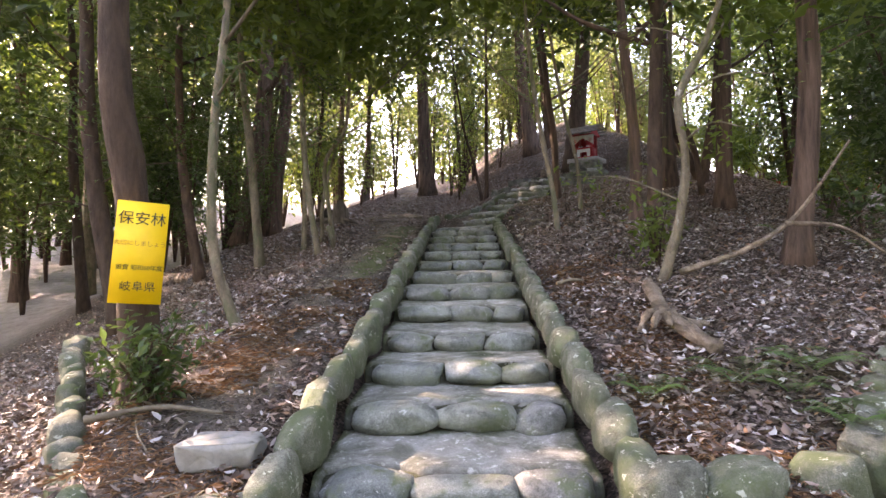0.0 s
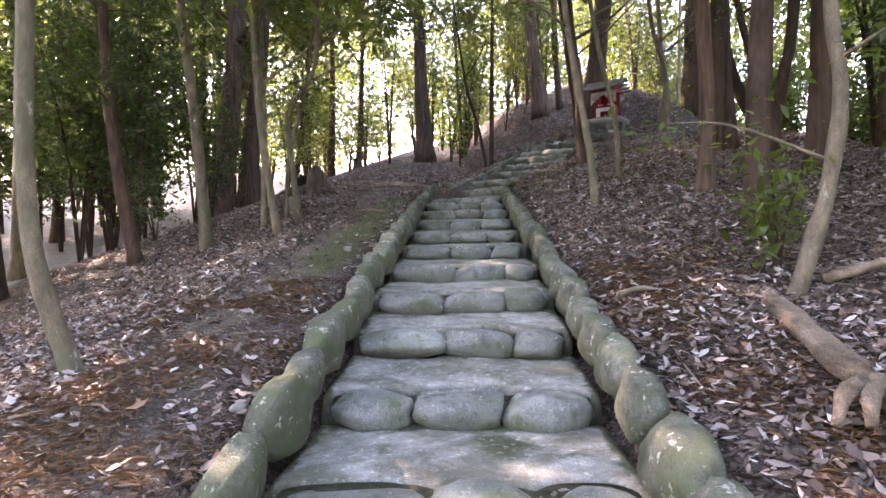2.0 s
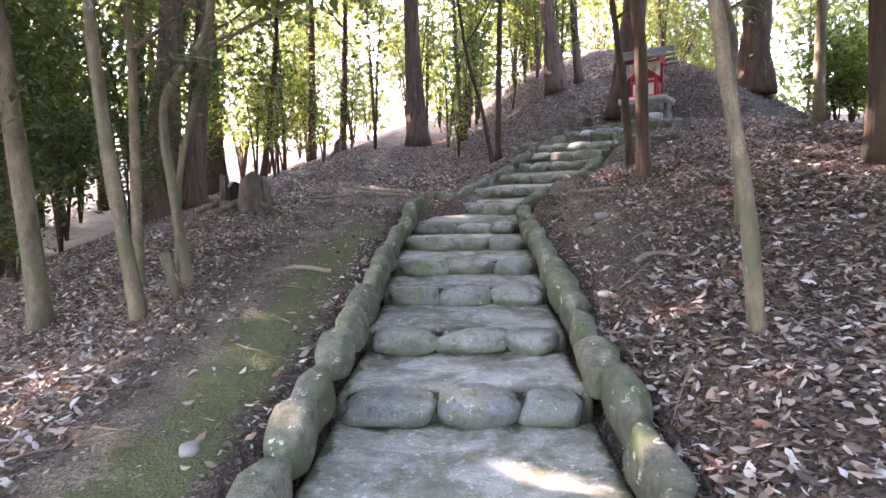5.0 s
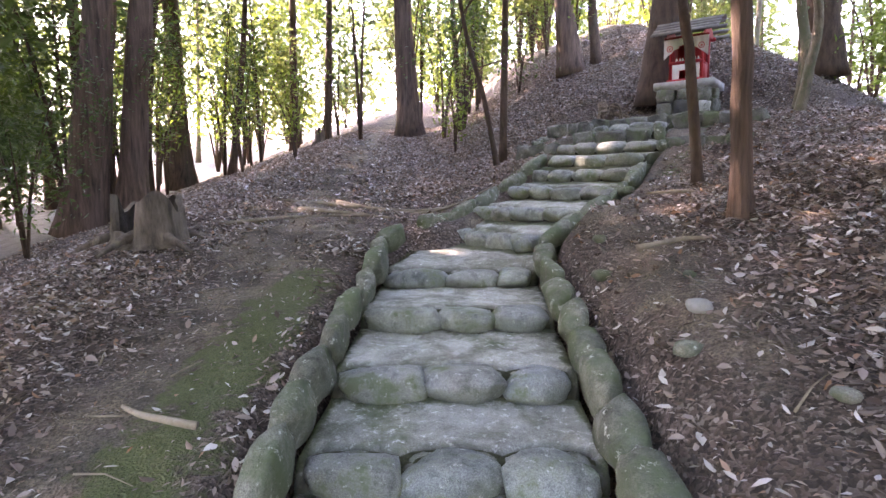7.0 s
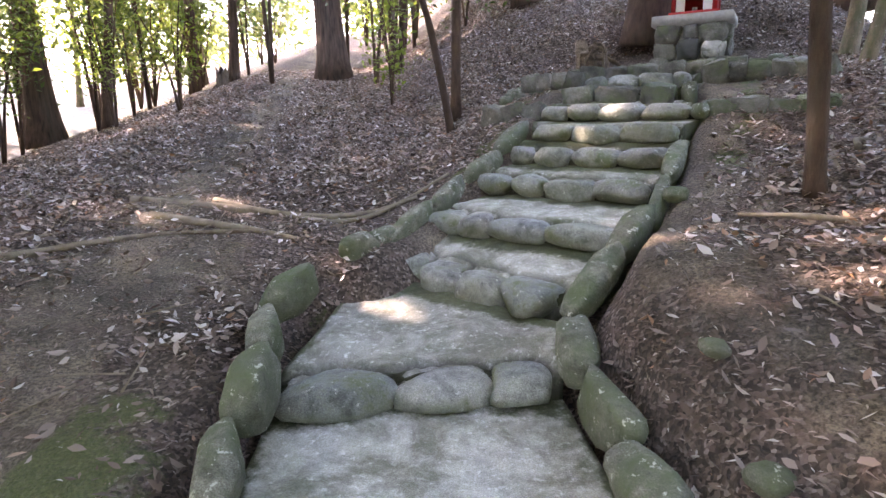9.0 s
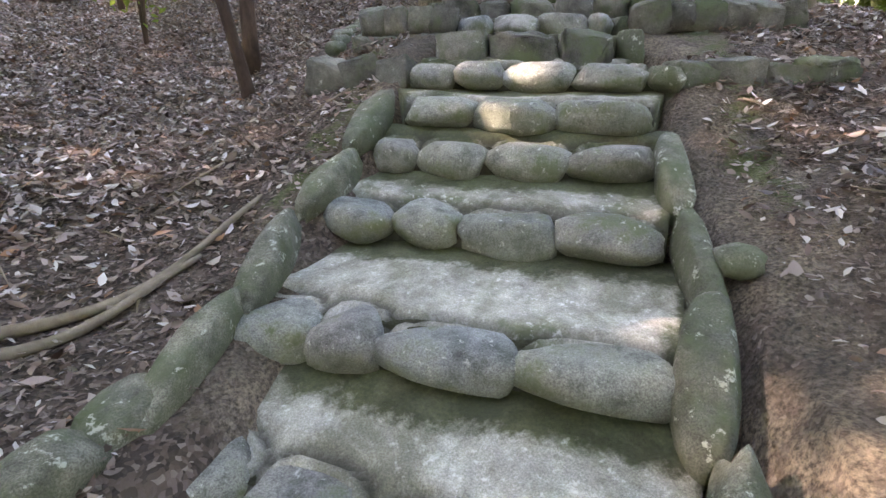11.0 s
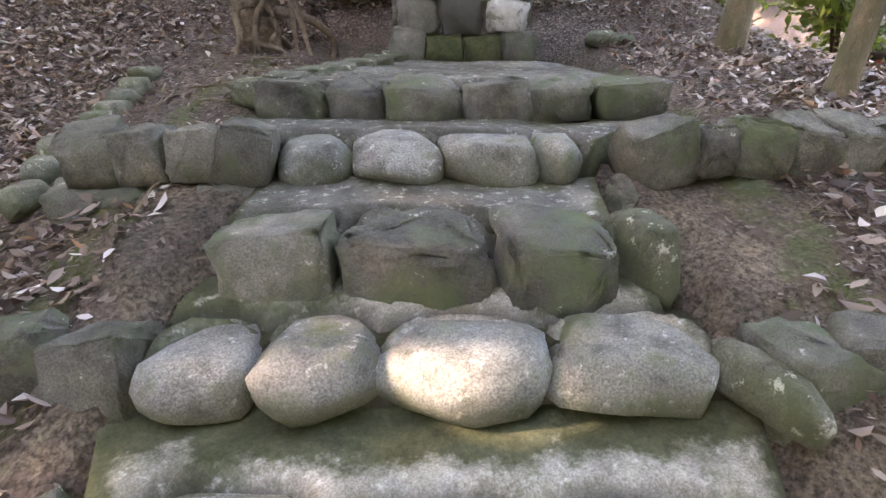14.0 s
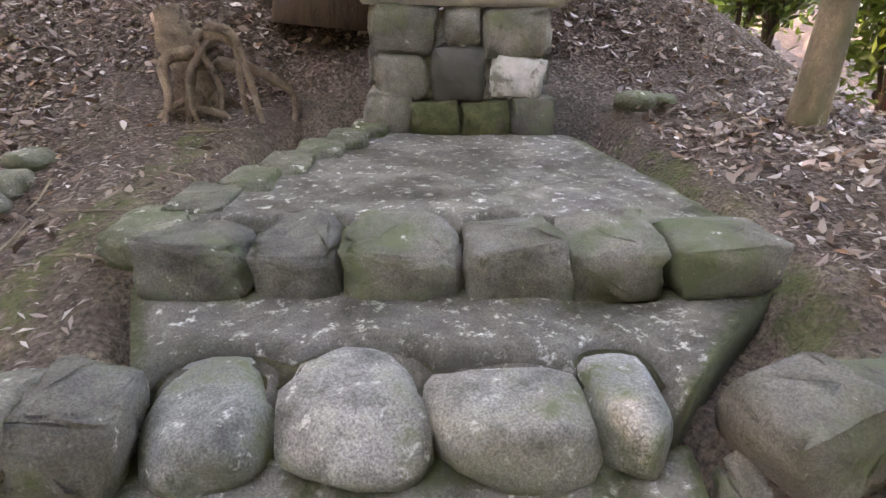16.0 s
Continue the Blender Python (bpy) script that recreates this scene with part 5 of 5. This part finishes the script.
def lettering(text, size, z, material, x=0.0, label="", spread=1.0):
    c = bpy.data.curves.new("writing", "FONT")
    c.body, c.size, c.align_x, c.align_y, c.extrude, c.space_character = text, size, "CENTER", "CENTER", 0.0006, spread
    tmp = new("writing", c)
    dg = bpy.context.evaluated_depsgraph_get()
    me = bpy.data.meshes.new_from_object(tmp.evaluated_get(dg))
    bpy.data.objects.remove(tmp)
    bpy.data.curves.remove(c)
    me.materials.clear()
    return part("writing", me, material, board, label, smooth=False, m=pose(x, -0.0035, z, 90, 0, 0))


lettering("保安林", 0.083, 0.192, INK, 0.0, "black painted writing")
lettering("大切にしましょう", 0.034, 0.05, FADED, 0.0, "faded red writing")
lettering("設置 昭和60年度", 0.033, -0.09, INK, 0.008, "black painted writing")
lettering("岐阜県", 0.06, -0.2, INK, 0.008, "black painted writing", 1.1)
stake = thing("marker_stake", "squared wooden stake with a white paper strip", "stake", -2.1, 9.75, fractal_z(-2.1, 9.75) - 0.05)
part("post", box(0.085, 0.05, 0.46, 0.008, taper=0.95), PALEBARK, stake, m=pose(0, 0, 0, 0, -14, 10))
part("paper_strip", box(0.03, 0.003, 0.24, 0.0), WHITE, stake, m=pose(-0.065, -0.032, 0.2, 0, -14, 10))
strip = stake.children[-1]
for k in range(5):
    part("writing_bar", box(0.014, 0.002, 0.016, 0.0), INK, strip, m=pose(0, -0.0025, 0.03 + 0.042 * k))
# a red fence far up the slope
fence = thing("red_fence", "low red-painted wooden fence in the shade of the wood", "fence", 9.1, 17.35, 2.86, -24)
for i in range(8):
    part("post", box(0.08, 0.08, 1.35, 0.005, (0.55 * i, 0, -0.6)), RED, fence)
for i in range(26):
    part("picket", box(0.05, 0.02, 0.42, 0.003, (0.08 + 0.15 * i, -0.06, 0.2)), RED, fence)
for zz in (0.28, 0.6):
    part("rail", box(4.1, 0.04, 0.07, 0.004, (1.95, -0.02, zz)), RED, fence)
part("handrail", tube([(-0.12, 0, 0.78), (2.0, 0, 0.79), (4.1, 0, 0.78)], [0.055, 0.055, 0.055], 10, 0.08, 4), DARKBARK, fence, "dark round log handrail")


# ---- ferns ----
def fern(x, y, n=7, L=0.26):
    z = fractal_z(x, y)
    f = thing("fern", "green fern growing in the leaf litter", "fern", x, y, z, 0, "ferns on the bed")
    for k in range(n):
        a = 2 * math.pi * k / n + nrs.uniform(-0.3, 0.3)
        s = np.linspace(0.12, 1, 26)
        rad, zz = L * s, L * (1.25 * s - 0.95 * s * s)
        w = 0.30 * L * np.sin(np.pi * np.clip(s * 0.92 + 0.08, 0, 1)) + 0.004
        bm = bmesh.new()
        d, sd2 = Vector((math.cos(a), math.sin(a), 0)), Vector((-math.sin(a), math.cos(a), 0))
        for q, zq, ww in zip(rad, zz, w):
            for sg in (-1, 1):
                b0, b1 = d * q + Vector((0, 0, zq)), d * (q + L * 0.028) + Vector((0, 0, zq))
                tip = d * (q + L * 0.05) + sd2 * sg * ww + Vector((0, 0, zq - ww * 0.2))
                bm.faces.new([bm.verts.new(p) for p in (b0, b1, tip)])
        part("frond", bm, FERN, f, smooth=False)


for x, y in ((1.2, 3.05), (1.72, 3.1), (1.95, 2.95), (2.0, 2.55), (4.0, 6.8), (4.6, 6.2), (2.2, 3.2)):
    fern(x, y, nrs.randint(5, 9), nrs.uniform(0.22, 0.36))

# ---- fallen leaves ----
def ground_z(x, y):
    return land(x, y) + 0.045 * np.array([noise.fractal(Vector((a * 1.1, b * 1.1, 0)), 0.8, 2.0, 5) for a, b in zip(x, y)])


def clear_of_steps(x, y, wide):
    u, v = x * RIGHT[0] + y * RIGHT[1], x * AHEAD[0] + y * AHEAD[1]
    on = (np.abs(x - mid_x(y)) < wide) & (y > 1.9) & (y < 13.6)
    on |= (np.abs(u + 7.1) < wide + 0.1) & (v > 10.9) & (v < 14.3)
    return ~(on | ((np.abs(u + 6.95) < 1.0) & (v >= 14.2) & (v < 17.6)))


def curled_leaves(name, centres, size, slim=0.44, level=0.55):
    """Dry leaves with a pointed oval outline, folded along the midrib and curled at the ends."""
    n = len(centres)
    a = nrs.uniform(0, 2 * math.pi, n)
    ax = np.stack([np.cos(a), np.sin(a), nrs.normal(0, 1 - level, n)], 1)
    ax /= np.linalg.norm(ax, axis=1)[:, None]
    nr = np.array([0, 0, 1.0]) + nrs.normal(size=(n, 3)) * (1 - level)
    side = np.cross(nr, ax)
    side /= np.linalg.norm(side, axis=1)[:, None] + 1e-9
    nr = np.cross(ax, side)
    s = size * (1 + 0.38 * nrs.normal(size=n)).clip(0.4, 1.9)[:, None]
    w = s * slim * nrs.uniform(0.7, 1.2, (n, 1))
    cup = s * nrs.uniform(-0.05, 0.2, (n, 1))
    curl = s * nrs.uniform(-0.02, 0.22, (n, 1))
    at = lambda f, g, h: centres + ax * s * f + side * w * g + nr * h
    co = np.stack([at(-0.5, 0, curl), at(-0.12, 0.5, cup), at(0.22, 0.36, cup), at(0.5, 0, curl), at(0.22, -0.36, cup), at(-0.12, -0.5, cup)], 1).reshape(-1, 3)
    i = np.arange(n)[:, None] * 6
    quads = np.concatenate([i + [0, 1, 2, 3], i + [0, 3, 4, 5]], 1).reshape(-1, 4)
    me = bpy.data.meshes.new(name)
    me.vertices.add(len(co))
    me.vertices.foreach_set("co", co.ravel())
    me.loops.add(quads.size)
    me.loops.foreach_set("vertex_index", quads.ravel())
    me.polygons.add(len(quads))
    me.polygons.foreach_set("loop_start", np.arange(len(quads)) * 4)
    me.polygons.foreach_set("loop_total", np.full(len(quads), 4))
    me.update(calc_edges=True)
    return me


xs, ys = np.where(nrs.rand(560000) < 0.78, nrs.uniform(-5, 6.2, 560000), nrs.uniform(-8, 9, 560000)), nrs.uniform(-1.5, 27, 560000)
us, vs = xs * RIGHT[0] + ys * RIGHT[1], xs * AHEAD[0] + ys * AHEAD[1]
d1 = xs - mid_x(ys)
keep = clear_of_steps(xs, ys, 0.78)
track = -1.35 - 0.06 * np.maximum(ys - 9, 0)
dens = 1 - 0.9 * np.exp(-((xs - track) / 0.6) ** 2)
dens *= 1 - 0.85 * np.exp(-((d1 - 1.2) / 0.5) ** 2) * (ys > 9) * (ys < 15)
dens *= 1 - 0.92 * np.exp(-((us + 7.0) / 1.7) ** 2) * (vs > 11.5) * (vs < 17.5)
dens *= 1 - 0.9 * np.exp(-((us + 8.4) / 0.8) ** 2) * (vs > 14.6) * (vs < 17.2)
dens *= 1 - 0.92 * np.exp(-((d1 + 1.2) / 0.4) ** 2) * (ys > 6) * (ys < 12.8)
dens *= 1 - 0.88 * np.exp(-((xs + 0.8) / 1.1) ** 2 - ((ys - 14.0) / 0.9) ** 2)
dens *= np.where(ys < 2.0, 0.15, 1)
dens *= np.array([0.5 + 0.9 * max(0, noise.noise(Vector((a * 0.9, b * 0.9, 3))) + 0.35) for a, b in zip(xs, ys)])
dens *= np.clip(1.6 - np.hypot(xs, (ys - 9) * 0.6) / 10, 0.3, 1)
keep &= nrs.rand(len(xs)) < dens
xs, ys = xs[keep], ys[keep]
zs = ground_z(xs, ys) + nrs.uniform(0.004, 0.03, len(xs))
me = curled_leaves("leaf_litter", np.stack([xs, ys, zs], 1), 0.05)
tagged(part("leaf_litter", me, DEADLEAF, smooth=False), "dry brown and grey fallen leaves covering the slope", "leaf litter", kind="stuff")
nx_, ny_ = nrs.normal(0, 1, 30000), nrs.uniform(1.9, 6.5, 30000)
nx_ = np.where(nrs.rand(30000) < 0.55, -1.5 + 0.55 * nx_, 1.25 + 0.32 * nx_)
ok = np.abs(nx_ - mid_x(ny_)) > 0.82
ok &= np.array([noise.noise(Vector((a * 1.6, b * 1.6, 9))) > -0.12 for a, b in zip(nx_, ny_)])
nx_, ny_ = nx_[ok], ny_[ok]
me = leaf_mesh("needle_litter", np.stack([nx_, ny_, ground_z(nx_, ny_) + 0.012], 1), 0.05, nrs, 0.85, 0.1)
tagged(part("needle_litter", me, NEEDLE, smooth=False), "orange-brown dry cedar needles strewn on the bed", "needle litter", kind="stuff")
bx, by = nrs.uniform(-3.5, 4.5, 95000), nrs.uniform(-0.5, 19, 95000)
ok = clear_of_steps(bx, by, 0.82)
ok &= ~((np.abs(bx - mid_x(by) + 1.2) < 0.4) & (by > 6) & (by < 12.8) & (nrs.rand(len(bx)) < 0.8))
bx, by = bx[ok], by[ok]
me = leaf_mesh("forest_debris", np.stack([bx, by, ground_z(bx, by) + 0.006], 1), 0.028, nrs, 0.8, 0.24, 0.7)
tagged(part("forest_debris", me, DEADLEAF, smooth=False), "small leaf scraps and twig bits strewn on the soil", "debris", kind="stuff")
tw = bmesh.new()
tr = random.Random(17)
laid_twigs = 0
while laid_twigs < 420:
    x, y = tr.uniform(-4, 4.5), tr.uniform(1.5, 19)
    if not clear_of_steps(np.float64(x), np.float64(y), 1.0):
        continue
    a, L = tr.uniform(0, 6.28), tr.uniform(0.08, 0.38)
    ends = [(x + math.cos(a) * L * f, y + math.sin(a) * L * f + tr.uniform(-0.02, 0.02)) for f in (-0.5, 0.0, 0.5)]
    tube([(p, q, fractal_z(p, q) + tr.uniform(0.008, 0.03)) for p, q in ends], [0.006, 0.005, 0.002], 4, 0.2, laid_twigs, tw)
    laid_twigs += 1
tagged(part("twig_litter", tw, ROOT), "thin dry twigs scattered over soil and litter", "twigs", kind="stuff")
